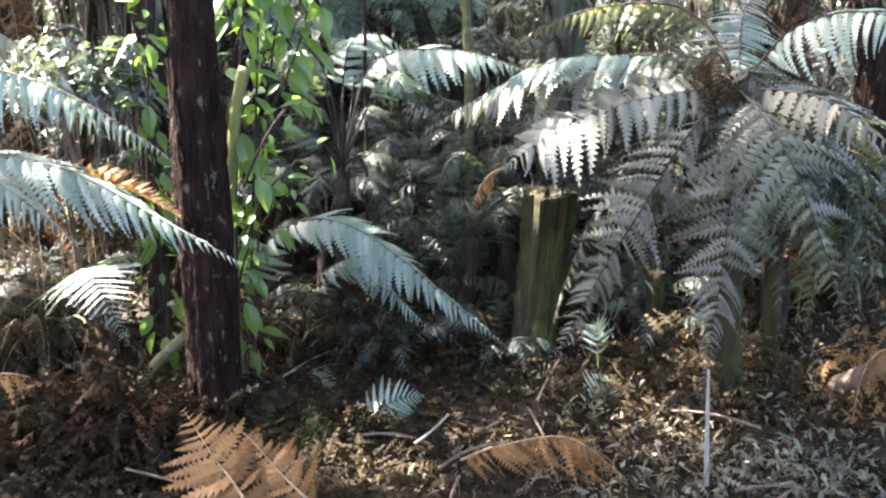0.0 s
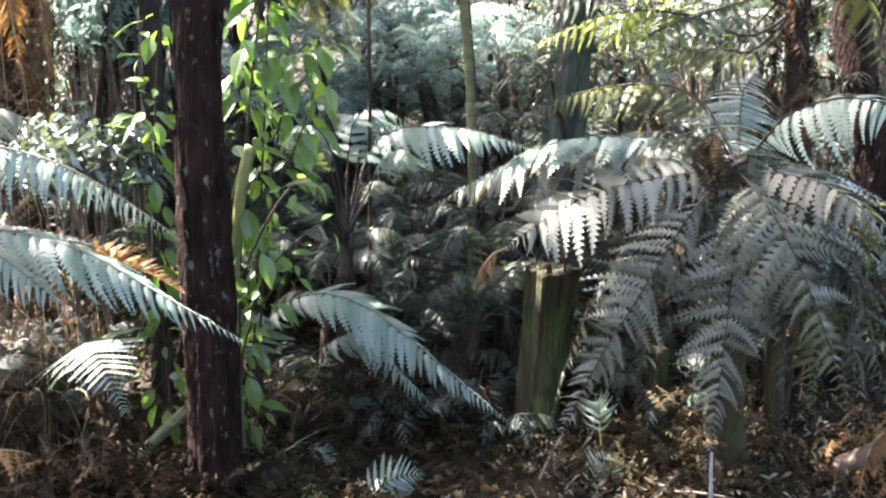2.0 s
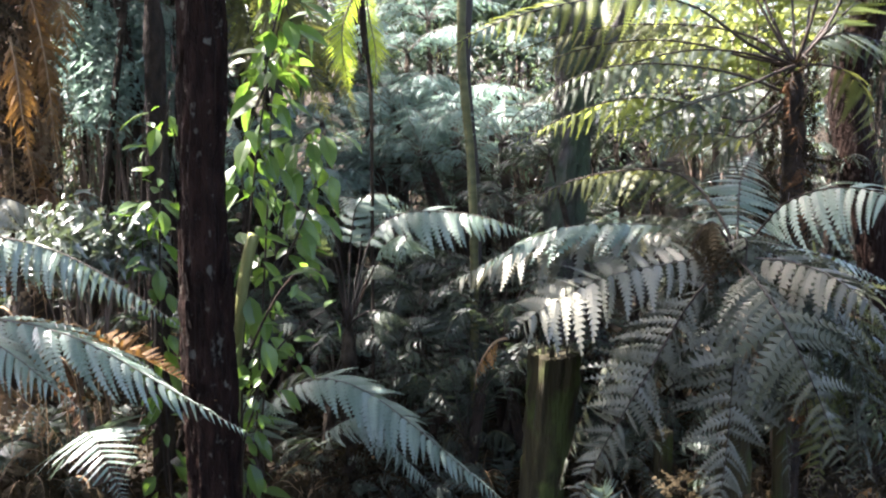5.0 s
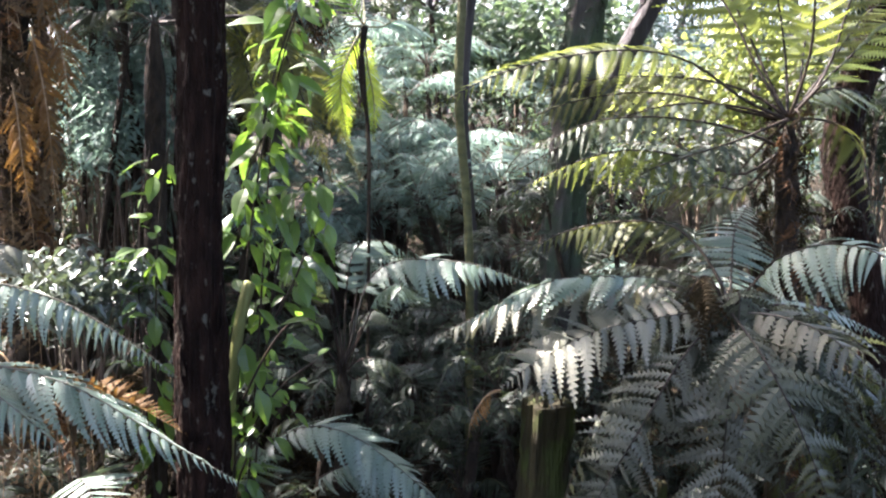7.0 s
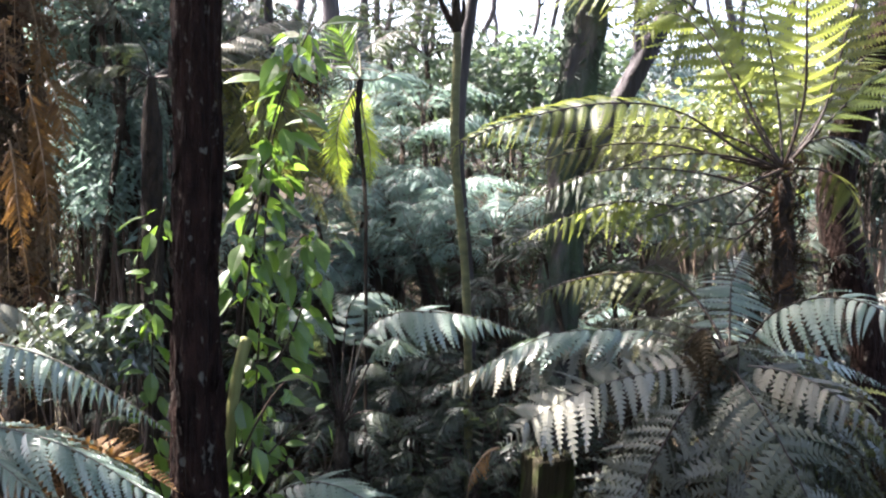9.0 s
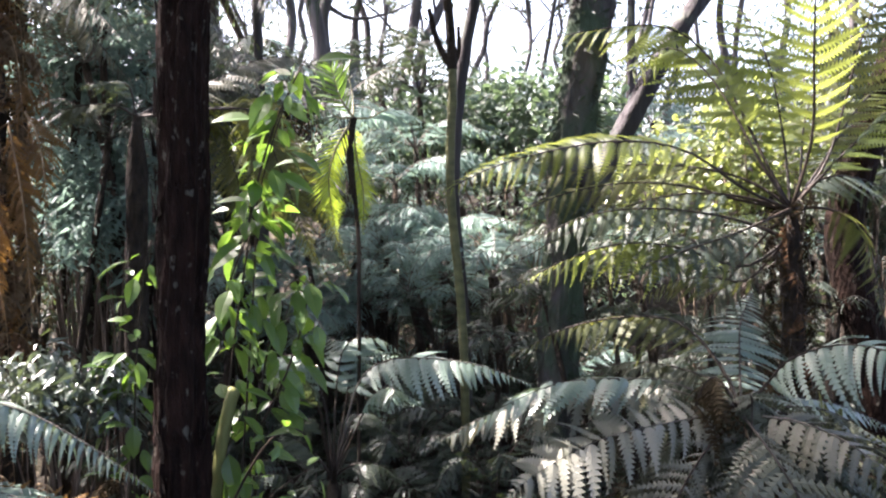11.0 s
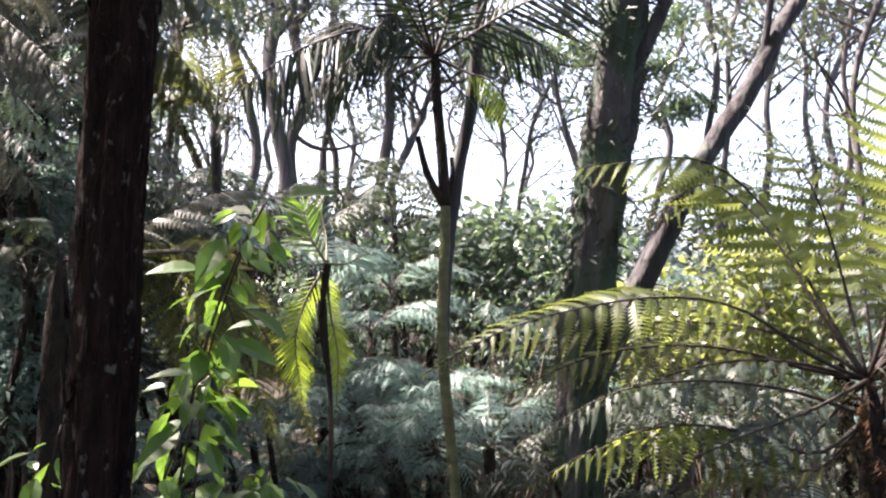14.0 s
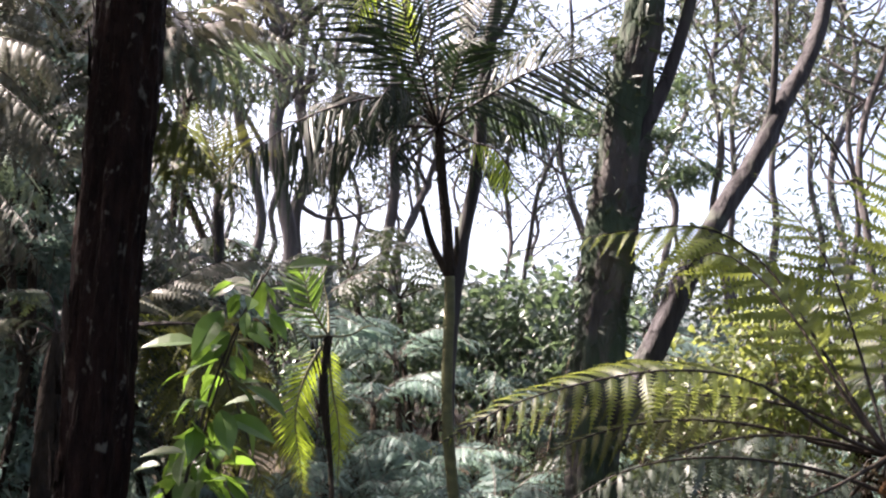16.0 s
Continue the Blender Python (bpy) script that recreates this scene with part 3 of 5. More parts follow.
frond(fern, CC, [(-0.93, 4.2, 0.28), (-0.76, 4.02, 0.55), (-0.57, 3.92, 0.64), (-0.39, 3.86, 0.6), (-0.2, 3.82, 0.47), (0.02, 3.82, 0.28)], (0.28, 3.83, 0.07), 0.21, SILVER, GREYSTEM, bare=0.28, droop=0.32, roll=-22, separate=True, shape="silver", peak=0.4, sweep=0.45)
frond(fern, CC, [(-0.89, 4.15, 0.32), (-0.84, 4.05, 0.51)], (-0.99, 3.95, 0.49), 0.18, SILVER, STIPE, bare=0.35, droop=0.3, roll=25, shape="silver")
frond(fern, CC, [(-0.41, 4.0, 0.45), (-0.21, 3.95, 0.28)], (-0.03, 3.95, 0.07), 0.17, SILVER, STIPE, bare=0.35, droop=0.6, roll=-20, shape="lacy")

# the ferns that reach in beside the main trunk
EC = (-2.07, 3.50, 1.08)
fern = thing("silver_tree_fern", "tree fern with long drooping sunlit silver fronds", "tree fern", "tree ferns")
fern_trunk(fern, at_ground(EC, 0, 0.1), EC, 0.07, 0.06, FERNBARK, 30, 8)
frond(fern, EC, [(-1.83, 3.5, 1.3), (-1.54, 3.48, 1.28), (-1.31, 3.46, 1.17)], (-1.01, 3.45, 0.96), 0.22, SILVER, GREYSTEM, bare=0.1, droop=0.75, roll=-12, separate=True, shape="long", sweep=0.12)
frond(fern, EC, [(-1.89, 3.48, 1.01), (-1.55, 3.4, 0.98), (-1.28, 3.33, 0.92), (-1.0, 3.26, 0.79)], (-0.75, 3.22, 0.65), 0.33, SILVER, GREYSTEM, bare=0.1, droop=0.4, roll=-18, peak=0.3, separate=True, shape="long", sweep=0.85)
frond(fern, EC, [(-1.79, 3.3, 1.01), (-1.58, 3.22, 0.94)], (-1.29, 3.15, 0.74), 0.24, SILVER, GREYSTEM, bare=0.1, droop=0.35, roll=-12, separate=True, shape="long", sweep=0.55)
frond(fern, EC, (-1.76, 3.60, 0.73), (-1.55, 3.60, 0.40), 0.2, HUSK, DEADSTEM, 24, 0.15, 1.0, shape="rag")
frond(fern, EC, (-1.80, 3.60, 1.42), (-1.61, 3.70, 1.29), 0.2, GREY, STIPE, 24, 0.15, 0.9, shape="silver")
frond(fern, EC, [(-1.48, 3.5, 0.9), (-1.2, 3.46, 0.86)], (-0.89, 3.4, 0.7), 0.11, DEAD, DEADSTEM, bare=0.3, droop=-0.8, separate=True, shape="silver")
FC2 = (-1.57, 4.20, -0.28)
fern = thing("small_sunlit_fern", "small fern frond shining white in the sun on thin stalks", "fern", "ferns")
frond(fern, FC2, [(-1.71, 3.95, 0.15), (-1.52, 3.7, 0.45), (-1.41, 3.55, 0.51), (-1.31, 3.42, 0.45)], (-1.22, 3.32, 0.33), 0.26, SILVER, STIPE, bare=0.5, droop=0.1, separate=True, peak=0.3, shape="comb", sweep=0.2, up=(0.2, -0.6, 1))
frond(fern, FC2, (-1.33, 4.20, 0.15), (-1.26, 4.30, 0.06), 0.12, DARKFERN, STIPE, 16, 0.5, 0.4, shape="lacy")
frond(fern, FC2, (-1.84, 4.00, 0.32), (-2.06, 3.90, 0.20), 0.16, DARKFERN, STIPE, 20, 0.4, 0.5, shape="lacy")

# the backlit tree fern with black stalks
RC = (1.44, 4.05, 1.96)
fern = thing("backlit_tree_fern", "tall tree fern with yellow-green backlit fronds on black stalks", "tree fern", "tree ferns")
fern_trunk(fern, at_ground(RC, 0.05, 0.0), (RC[0], RC[1], RC[2] - 0.02), 0.06, 0.05, FERNBARK, 90, 13)
RL = (RC[0] - 0.02, RC[1] - 0.03, RC[2] - 0.12)
SK = dict(shape="soft", thick=0.0085)
# SUNFERN paints the lit fronds; OLIVE, DARKFERN and GLOOM paint the shaded ones
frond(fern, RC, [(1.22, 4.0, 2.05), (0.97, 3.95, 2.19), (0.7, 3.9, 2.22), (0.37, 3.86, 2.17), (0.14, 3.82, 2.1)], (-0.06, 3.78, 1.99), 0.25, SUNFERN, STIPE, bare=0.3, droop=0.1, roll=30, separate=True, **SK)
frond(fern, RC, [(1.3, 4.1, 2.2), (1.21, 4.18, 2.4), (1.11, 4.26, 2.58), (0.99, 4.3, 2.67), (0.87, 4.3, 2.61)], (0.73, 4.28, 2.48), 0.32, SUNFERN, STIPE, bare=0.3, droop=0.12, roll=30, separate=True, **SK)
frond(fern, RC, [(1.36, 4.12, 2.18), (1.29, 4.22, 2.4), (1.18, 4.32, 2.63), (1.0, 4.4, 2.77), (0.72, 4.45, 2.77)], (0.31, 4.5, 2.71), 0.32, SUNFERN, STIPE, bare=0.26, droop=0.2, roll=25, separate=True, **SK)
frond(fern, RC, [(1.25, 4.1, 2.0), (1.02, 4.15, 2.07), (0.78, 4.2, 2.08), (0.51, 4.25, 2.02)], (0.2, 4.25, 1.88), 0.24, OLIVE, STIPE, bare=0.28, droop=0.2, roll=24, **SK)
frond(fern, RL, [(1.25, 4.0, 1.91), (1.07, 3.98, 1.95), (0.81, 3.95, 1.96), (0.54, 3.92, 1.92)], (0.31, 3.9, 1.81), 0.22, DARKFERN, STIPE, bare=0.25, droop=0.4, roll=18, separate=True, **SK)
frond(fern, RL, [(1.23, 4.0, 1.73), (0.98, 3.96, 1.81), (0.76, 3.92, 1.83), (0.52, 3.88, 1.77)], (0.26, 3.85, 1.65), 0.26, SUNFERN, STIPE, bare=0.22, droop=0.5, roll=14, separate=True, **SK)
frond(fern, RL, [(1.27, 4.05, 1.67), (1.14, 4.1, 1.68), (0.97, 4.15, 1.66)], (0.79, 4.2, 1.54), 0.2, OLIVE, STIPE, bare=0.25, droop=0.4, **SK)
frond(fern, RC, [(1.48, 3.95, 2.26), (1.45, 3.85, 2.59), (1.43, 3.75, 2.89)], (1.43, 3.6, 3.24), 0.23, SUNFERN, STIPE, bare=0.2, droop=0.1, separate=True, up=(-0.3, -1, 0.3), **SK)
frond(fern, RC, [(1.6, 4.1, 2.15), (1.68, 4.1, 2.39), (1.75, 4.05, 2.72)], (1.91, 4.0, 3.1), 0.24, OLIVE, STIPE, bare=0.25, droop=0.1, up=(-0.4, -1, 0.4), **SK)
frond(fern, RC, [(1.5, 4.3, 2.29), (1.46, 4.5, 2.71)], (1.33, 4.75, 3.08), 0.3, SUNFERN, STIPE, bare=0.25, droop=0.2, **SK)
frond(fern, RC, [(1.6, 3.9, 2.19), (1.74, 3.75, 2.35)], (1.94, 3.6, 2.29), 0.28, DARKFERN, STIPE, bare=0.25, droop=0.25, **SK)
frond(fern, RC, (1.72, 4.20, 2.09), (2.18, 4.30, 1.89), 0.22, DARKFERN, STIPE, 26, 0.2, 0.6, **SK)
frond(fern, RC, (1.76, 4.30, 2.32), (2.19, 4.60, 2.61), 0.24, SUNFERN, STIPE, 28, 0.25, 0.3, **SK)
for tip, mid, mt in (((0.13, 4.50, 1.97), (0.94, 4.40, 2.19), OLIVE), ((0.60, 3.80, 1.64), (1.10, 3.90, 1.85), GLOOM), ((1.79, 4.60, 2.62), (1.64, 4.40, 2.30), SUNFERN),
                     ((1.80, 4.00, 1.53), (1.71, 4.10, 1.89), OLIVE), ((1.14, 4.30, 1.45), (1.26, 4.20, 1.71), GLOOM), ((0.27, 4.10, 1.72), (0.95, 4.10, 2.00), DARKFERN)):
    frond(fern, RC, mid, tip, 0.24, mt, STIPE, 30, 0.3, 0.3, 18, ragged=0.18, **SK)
for k in range(44):
    a = k * 2.4
    p0 = (RC[0] + 0.05 * math.cos(a), RC[1] + 0.05 * math.sin(a), RC[2] + 0.08 - 0.022 * k)
    frond(fern, p0, (p0[0] + 0.05 * math.cos(a), p0[1] + 0.05 * math.sin(a), p0[2] - 0.03), (p0[0] + 0.06 * math.cos(a), p0[1] + 0.06 * math.sin(a), p0[2] - rng.uniform(0.12, 0.3)),
          0.075, (BROWN, DEBRIS, DEBRIS, RUST)[k % 4], STIPE, 8, 0.1, 0.9, shape="rag", thick=0.004, name="dead_frond", ragged=0.4, fused=True)

# crooked dark tree
dk = thing("dark_leaning_tree", "crooked nearly black tree trunk in deep shade", "tree")
DK = curve([at_ground((1.98, 4.45, 0)), (2.01, 4.45, 1.05), (1.88, 4.45, 1.56), (1.84, 4.48, 1.88), (1.94, 4.5, 2.23), (2.09, 4.55, 2.61), (2.28, 4.6, 3.14)], 110)
part("trunk", *tube(DK, np.linspace(0.088, 0.076, 110), 24, 0.15, 21, flute=0.12, grain=0.08), BARK, dk)
flakes(dk, DK[0], DK[50], DK[-1], 0.07, 40, 0.05, BARK, "bark_flake", 77)

# ---------------------------------------------------------------- palms
HT = (0.05, 4.7, 2.64)
HK = (0.01, 4.68, 3.25)
palm = thing("slender_palm", "slender pole-stemmed palm with a forked dark crownshaft and drooping fronds", "palm")
part("stem", *tube(curve([at_ground((0.11, 4.7, 1.28)), (0.1, 4.7, 1.28), (0.04, 4.7, 2.05), (0.05, 4.7, 2.52), HT], 60), [0.0215 + (0.0018 if i % 5 == 0 else 0) for i in range(60)], 14), POLEBARK, palm)
part("crownshaft", *tube(curve([HT, (0.04, 4.7, 2.85), (0.02, 4.69, 3.08), HK], 20), np.linspace(0.024, 0.019, 20), 12, 0.25, 3), FERNBARK, palm)
part("leaf_sheath", *tube(curve([HT, (-0.02, 4.68, 2.77), (-0.06, 4.66, 2.92)], 12), np.linspace(0.02, 0.012, 12), 8, 0.2, 4), FERNBARK, palm)
part("leaf_sheath", *tube(curve([HT, (0.08, 4.72, 2.73), (0.08, 4.74, 2.85)], 12), np.linspace(0.016, 0.008, 12), 8, 0.2, 5), FERNBARK, palm)
PK = dict(shape="palm", stem=STIPE, sweep=0.55, thick=0.008, peak=0.5)
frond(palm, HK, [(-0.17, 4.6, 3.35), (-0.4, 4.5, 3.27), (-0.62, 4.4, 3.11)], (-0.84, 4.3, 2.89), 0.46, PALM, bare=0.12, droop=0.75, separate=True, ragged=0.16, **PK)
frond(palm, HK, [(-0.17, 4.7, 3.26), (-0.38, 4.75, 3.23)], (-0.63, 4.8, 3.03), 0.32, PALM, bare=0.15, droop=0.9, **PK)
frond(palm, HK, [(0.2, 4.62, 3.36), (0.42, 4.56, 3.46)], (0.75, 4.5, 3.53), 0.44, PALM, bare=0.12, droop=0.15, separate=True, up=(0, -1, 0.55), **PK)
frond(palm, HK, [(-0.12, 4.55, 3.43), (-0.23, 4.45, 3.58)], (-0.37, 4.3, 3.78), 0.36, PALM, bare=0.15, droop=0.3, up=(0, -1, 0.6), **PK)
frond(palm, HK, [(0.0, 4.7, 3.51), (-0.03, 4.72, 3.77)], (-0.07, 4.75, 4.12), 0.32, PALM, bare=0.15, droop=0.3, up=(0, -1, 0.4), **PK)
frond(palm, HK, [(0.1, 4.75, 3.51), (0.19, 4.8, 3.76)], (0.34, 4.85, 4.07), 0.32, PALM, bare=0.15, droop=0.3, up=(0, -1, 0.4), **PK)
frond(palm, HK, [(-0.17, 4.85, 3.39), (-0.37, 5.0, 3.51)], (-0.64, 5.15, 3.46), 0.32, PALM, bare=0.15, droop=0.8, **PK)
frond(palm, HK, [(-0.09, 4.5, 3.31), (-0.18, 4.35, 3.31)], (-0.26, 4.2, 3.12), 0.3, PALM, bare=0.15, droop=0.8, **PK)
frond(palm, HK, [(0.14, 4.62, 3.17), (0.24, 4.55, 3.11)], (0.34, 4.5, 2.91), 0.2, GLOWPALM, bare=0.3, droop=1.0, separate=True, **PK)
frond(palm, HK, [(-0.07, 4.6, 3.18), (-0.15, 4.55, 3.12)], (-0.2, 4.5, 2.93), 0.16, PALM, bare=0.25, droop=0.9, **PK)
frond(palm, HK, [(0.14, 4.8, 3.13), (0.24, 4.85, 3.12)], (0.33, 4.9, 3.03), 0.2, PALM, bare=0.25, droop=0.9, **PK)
# fronds given the glowing leaf copy where sun shines through
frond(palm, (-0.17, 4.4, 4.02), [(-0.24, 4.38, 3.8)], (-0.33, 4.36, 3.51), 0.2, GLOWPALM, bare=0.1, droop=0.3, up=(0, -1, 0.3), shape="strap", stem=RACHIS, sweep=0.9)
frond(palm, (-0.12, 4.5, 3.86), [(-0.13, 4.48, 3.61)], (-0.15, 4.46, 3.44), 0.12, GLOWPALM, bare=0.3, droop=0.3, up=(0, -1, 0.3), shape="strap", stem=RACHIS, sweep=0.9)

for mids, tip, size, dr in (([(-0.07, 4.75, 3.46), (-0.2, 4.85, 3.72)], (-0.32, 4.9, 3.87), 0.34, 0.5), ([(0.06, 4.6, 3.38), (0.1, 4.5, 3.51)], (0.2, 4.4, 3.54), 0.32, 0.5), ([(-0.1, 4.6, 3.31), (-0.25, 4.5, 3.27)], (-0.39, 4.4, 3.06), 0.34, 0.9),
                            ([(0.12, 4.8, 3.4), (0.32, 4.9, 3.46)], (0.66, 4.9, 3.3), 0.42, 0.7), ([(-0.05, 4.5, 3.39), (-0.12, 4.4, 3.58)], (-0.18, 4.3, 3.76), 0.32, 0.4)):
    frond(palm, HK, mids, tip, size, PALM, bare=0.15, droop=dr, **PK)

JC = (-0.4, 4.4, 2.38)
palm = thing("young_palm", "young palm on a thin stem with glowing yellow-green hanging fronds", "palm")
part("stem", *tube(curve([at_ground((-0.39, 4.4, 1.44)), (-0.38, 4.4, 1.44), (-0.38, 4.4, 1.83), (-0.4, 4.4, 2.09), (-0.41, 4.4, 2.25)], 40), np.linspace(0.007, 0.011, 40), 8, 0.2, 2), FERNBARK, palm)
part("crownshaft", *tube(curve([(-0.4, 4.4, 2.02), (-0.42, 4.4, 2.2), (-0.41, 4.4, 2.3), JC], 16), np.linspace(0.009, 0.017, 16), 10, 0.4, 8), FERNBARK, palm)
JK = dict(shape="strap", stem=RACHIS, bare=0.08, thick=0.006, peak=0.5)
frond(palm, JC, [(-0.47, 4.36, 2.25), (-0.5, 4.34, 2.09)], (-0.47, 4.33, 1.84), 0.14, GLOWPALM, droop=0.2, up=(0.2, -1, 0.2), sweep=0.85, separate=True, **JK)
frond(palm, JC, [(-0.39, 4.42, 2.2), (-0.36, 4.42, 2.04)], (-0.36, 4.42, 1.86), 0.11, GLOWPALM, droop=0.3, up=(0, -1, 0.2), sweep=0.9, separate=True, **JK)
frond(palm, JC, [(-0.46, 4.3, 2.37), (-0.5, 4.2, 2.41)], (-0.54, 4.1, 2.32), 0.16, PALM, droop=0.6, sweep=0.8, **JK)
frond(palm, JC, [(-0.46, 4.4, 2.48), (-0.49, 4.4, 2.59)], (-0.53, 4.35, 2.63), 0.16, GREEN, droop=0.3, sweep=0.8, up=(0, -1, 0.4), **JK)
frond(palm, JC, [(-0.41, 4.5, 2.5), (-0.43, 4.55, 2.61)], (-0.41, 4.6, 2.73), 0.14, PALM, droop=0.5, sweep=0.8, **JK)
frond(palm, JC, [(-0.33, 4.5, 2.39), (-0.25, 4.6, 2.43)], (-0.14, 4.7, 2.36), 0.16, BANKLEAF, droop=0.6, sweep=0.8, **JK)


def ground_palm(base, tips, size, material=DARKFERN, label="dark young palm with arching feathered leaves in the shade"):
    root = thing("ground_palm", label, "palm", "ground palms")
    b = V(at_ground(base))
    for tip in tips:
        t = V(tip)
        m = 0.5 * (b + t) + np.array([0, 0, 0.35 * np.linalg.norm(t - b)])
        frond(root, b, m, t, size, material, RACHIS, 30, 0.25, 0.5, shape="palm", sweep=0.6, thick=0.007)


ground_palm((0.12, 4.70, -0.08), [(-0.28, 4.40, 0.40), (-0.08, 4.20, 0.09), (0.30, 4.40, 0.14), (0.22, 5.00, 0.27), (-0.22, 5.00, 0.40)], 0.2)
ground_palm((-0.09, 4.40, -0.28), [(-0.37, 4.10, -0.09), (0.24, 4.20, -0.19), (-0.21, 4.60, -0.17)], 0.15)
ground_palm((-0.89, 4.30, -0.18), [(-0.62, 4.20, 0.09), (-1.10, 4.30, 0.06), (-0.70, 4.00, 0.00)], 0.12)

# ---------------------------------------------------------------- broad-leaved sapling
def sapling(label, stems, leaves, size, material=GREEN, spread=0.1, name="leafy_sapling"):
    root = thing(name, label, "sapling", "saplings")
    me = shared_mesh("leaf", material, "leaf")
    for a, m, b, n in stems:
        pts = bend(a, m, b, 24)
        st = part("stem", *tube(pts, np.linspace(0.006, 0.003, 24), 5), STIPE, root)
        for k in range(n):
            s = 0.06 + 0.94 * (k + rng.uniform(0, 1)) / n
            p = along(pts, s)
            ang = 2.4 * k + rng.normal(0, 0.5)
            out = unit(np.array([math.cos(ang), 0.8 * math.sin(ang), rng.normal(-0.1, 0.35)]))
            foot = p + out * rng.uniform(0.1, 1.0) * spread
            x = unit(out + np.array([0, 0, rng.uniform(-1.4, 0.25)]))
            nn = unit(np.array([rng.normal(0, 0.4), rng.normal(-0.3, 0.4), 1]))
            y = unit(np.cross(nn, x))
            ax = np.stack([x, y, np.cross(x, y)], 1) * size * rng.choice((0.45, 0.6, 0.8, 1.0, 1.15)) * rng.uniform(0.85, 1.1)
            q = new("leaf", me)
            q.parent = st
            q.matrix_basis = Matrix([[*ax[r], foot[r]] for r in range(3)] + [[0, 0, 0, 1]])
    return root


sapling("leafy sapling with bright green pointed leaves on dark stems", [
    (at_ground((-0.90, 3.80, 0.24)), (-0.80, 3.75, 1.47), (-0.53, 3.70, 2.50), 74),
    (at_ground((-0.88, 3.80, 0.24)), (-0.75, 3.80, 1.44), (-0.72, 3.80, 2.07), 56),
    (at_ground((-0.87, 3.90, 0.20)), (-0.72, 3.90, 1.31), (-0.55, 3.90, 1.67), 56),
    ((-0.80, 3.60, 0.84), (-0.62, 3.50, 1.14), (-0.48, 3.40, 1.18), 10),
    ((-0.74, 3.7, 1.85), (-0.65, 3.7, 2.22), (-0.51, 3.72, 2.53), 44),
    ((-0.72, 3.85, 1.12), (-0.59, 3.85, 1.4), (-0.52, 3.85, 1.7), 36),
    ((-0.83, 3.75, 1.46), (-0.82, 3.75, 1.67), (-0.66, 3.75, 2.03), 30),
], 0, 0.128)
sapling("leafy shoots with hanging green leaves behind the trunk", [
    (at_ground((-1.22, 3.90, 0.20)), (-1.22, 3.85, 1.12), (-1.13, 3.80, 1.85), 64),
    (at_ground((-1.22, 3.90, 0.20)), (-1.32, 3.95, 1.05), (-1.28, 3.95, 1.39), 50),
], 0, 0.12)
sapling("small leafy shoot with pale green leaves", [
    ((-0.82, 3.75, 0.60), (-0.71, 3.70, 0.82), (-0.51, 3.65, 0.99), 14),
    ((-0.88, 3.75, 0.35), (-0.79, 3.70, 0.61), (-0.61, 3.65, 0.83), 16),
    ((-0.92, 3.75, 0.10), (-0.88, 3.70, 0.47), (-0.77, 3.65, 0.72), 16),
], 0, 0.075)
ys = thing("cut_green_stem", "cut yellow-green woody stem standing beside the trunk", "stem")
part("stem", *tube(bend(at_ground((-0.92, 3.90, 0.09)), (-0.89, 3.75, 0.77), (-0.79, 3.70, 1.29), 30), np.linspace(0.022, 0.021, 30), 10, 0.25, 4, flute=0.3), GREENSTEM, ys)

# ---------------------------------------------------------------- shrubs, distance
def bush(name, label, centre, radii, n, size, material, shape="oval", twigs=14, group="shrubs", flat=0.5):
    root = thing(name, label, "shrub", group)
    c, r = V(centre), V(radii)
    frames, wood = [], []
    foot = np.array([c[0], c[1], float(ground_height(c[0], c[1])) - 0.05])
    hubs = []
    for k in range(twigs):
        d = unit(rng.normal(size=3)) * rng.uniform(0.3, 1.0)
        e = c + d * r
        hubs.append(e)
        wood.append(tube(bend(foot + rng.normal(0, 0.06, 3) * (1, 1, 0), (foot + e) / 2 + rng.normal(0, 0.1, 3) * r, e, 8), np.linspace(0.012, 0.003, 8), 4))
    for k in range(n):
        if rng.random() < 0.55:
            p = hubs[rng.integers(len(hubs))] + rng.normal(0, 0.2, 3) * r
        else:
            d = unit(rng.normal(size=3)) * rng.random() ** 0.4
            p = c + d * r
        frames.append((p, random_frame(size * rng.uniform(0.5, 1.35), flat)))
    part("branch_work", *join(wood), TWIG, root)
    part("foliage", *settle(shape, frames), material, root, smooth=False)["kind"] = "stuff"
    return root


bush("broadleaf_shrub", "shrub with bluish green glossy leaves in shade", (-2.62, 7.20, 2.30), (0.8, 0.6, 1.5), 2600, 0.08, DARKFERN, "slim")
bush("sunlit_shrub", "low shrub with glossy leaves glinting white in the sun", (-1.56, 3.95, 1.25), (0.34, 0.22, 0.2), 1300, 0.08, GLOSSBUSH, "slim", flat=0.6)
bush("backlit_shrub", "shrub with small yellow-green leaves glowing against the light", (1.84, 6.60, 2.2), (0.8, 0.5, 0.5), 1500, 0.06, YELBUSH, "oval")
bush("backlit_shrub", "shrub with small yellow-green leaves glowing against the light", (2.2, 6.40, 2.3), (0.6, 0.4, 0.6), 1200, 0.06, YELBUSH, "oval")
bush("leafy_shrub", "rounded shrub with mid-green leaves on the bank", (0.65, 8.20, 2.67), (1.0, 0.6, 0.6), 2600, 0.085, BUSH, "oval")
bush("leafy_shrub", "rounded shrub with mid-green leaves on the bank", (-0.22, 9.00, 2.54), (1.1, 0.6, 0.55), 2200, 0.09, BUSH, "oval")
bush("leafy_shrub", "dark twiggy shrub in the gully", (0.51, 7.00, 1.87), (0.9, 0.5, 0.9), 2200, 0.06, BUSH, "slim")
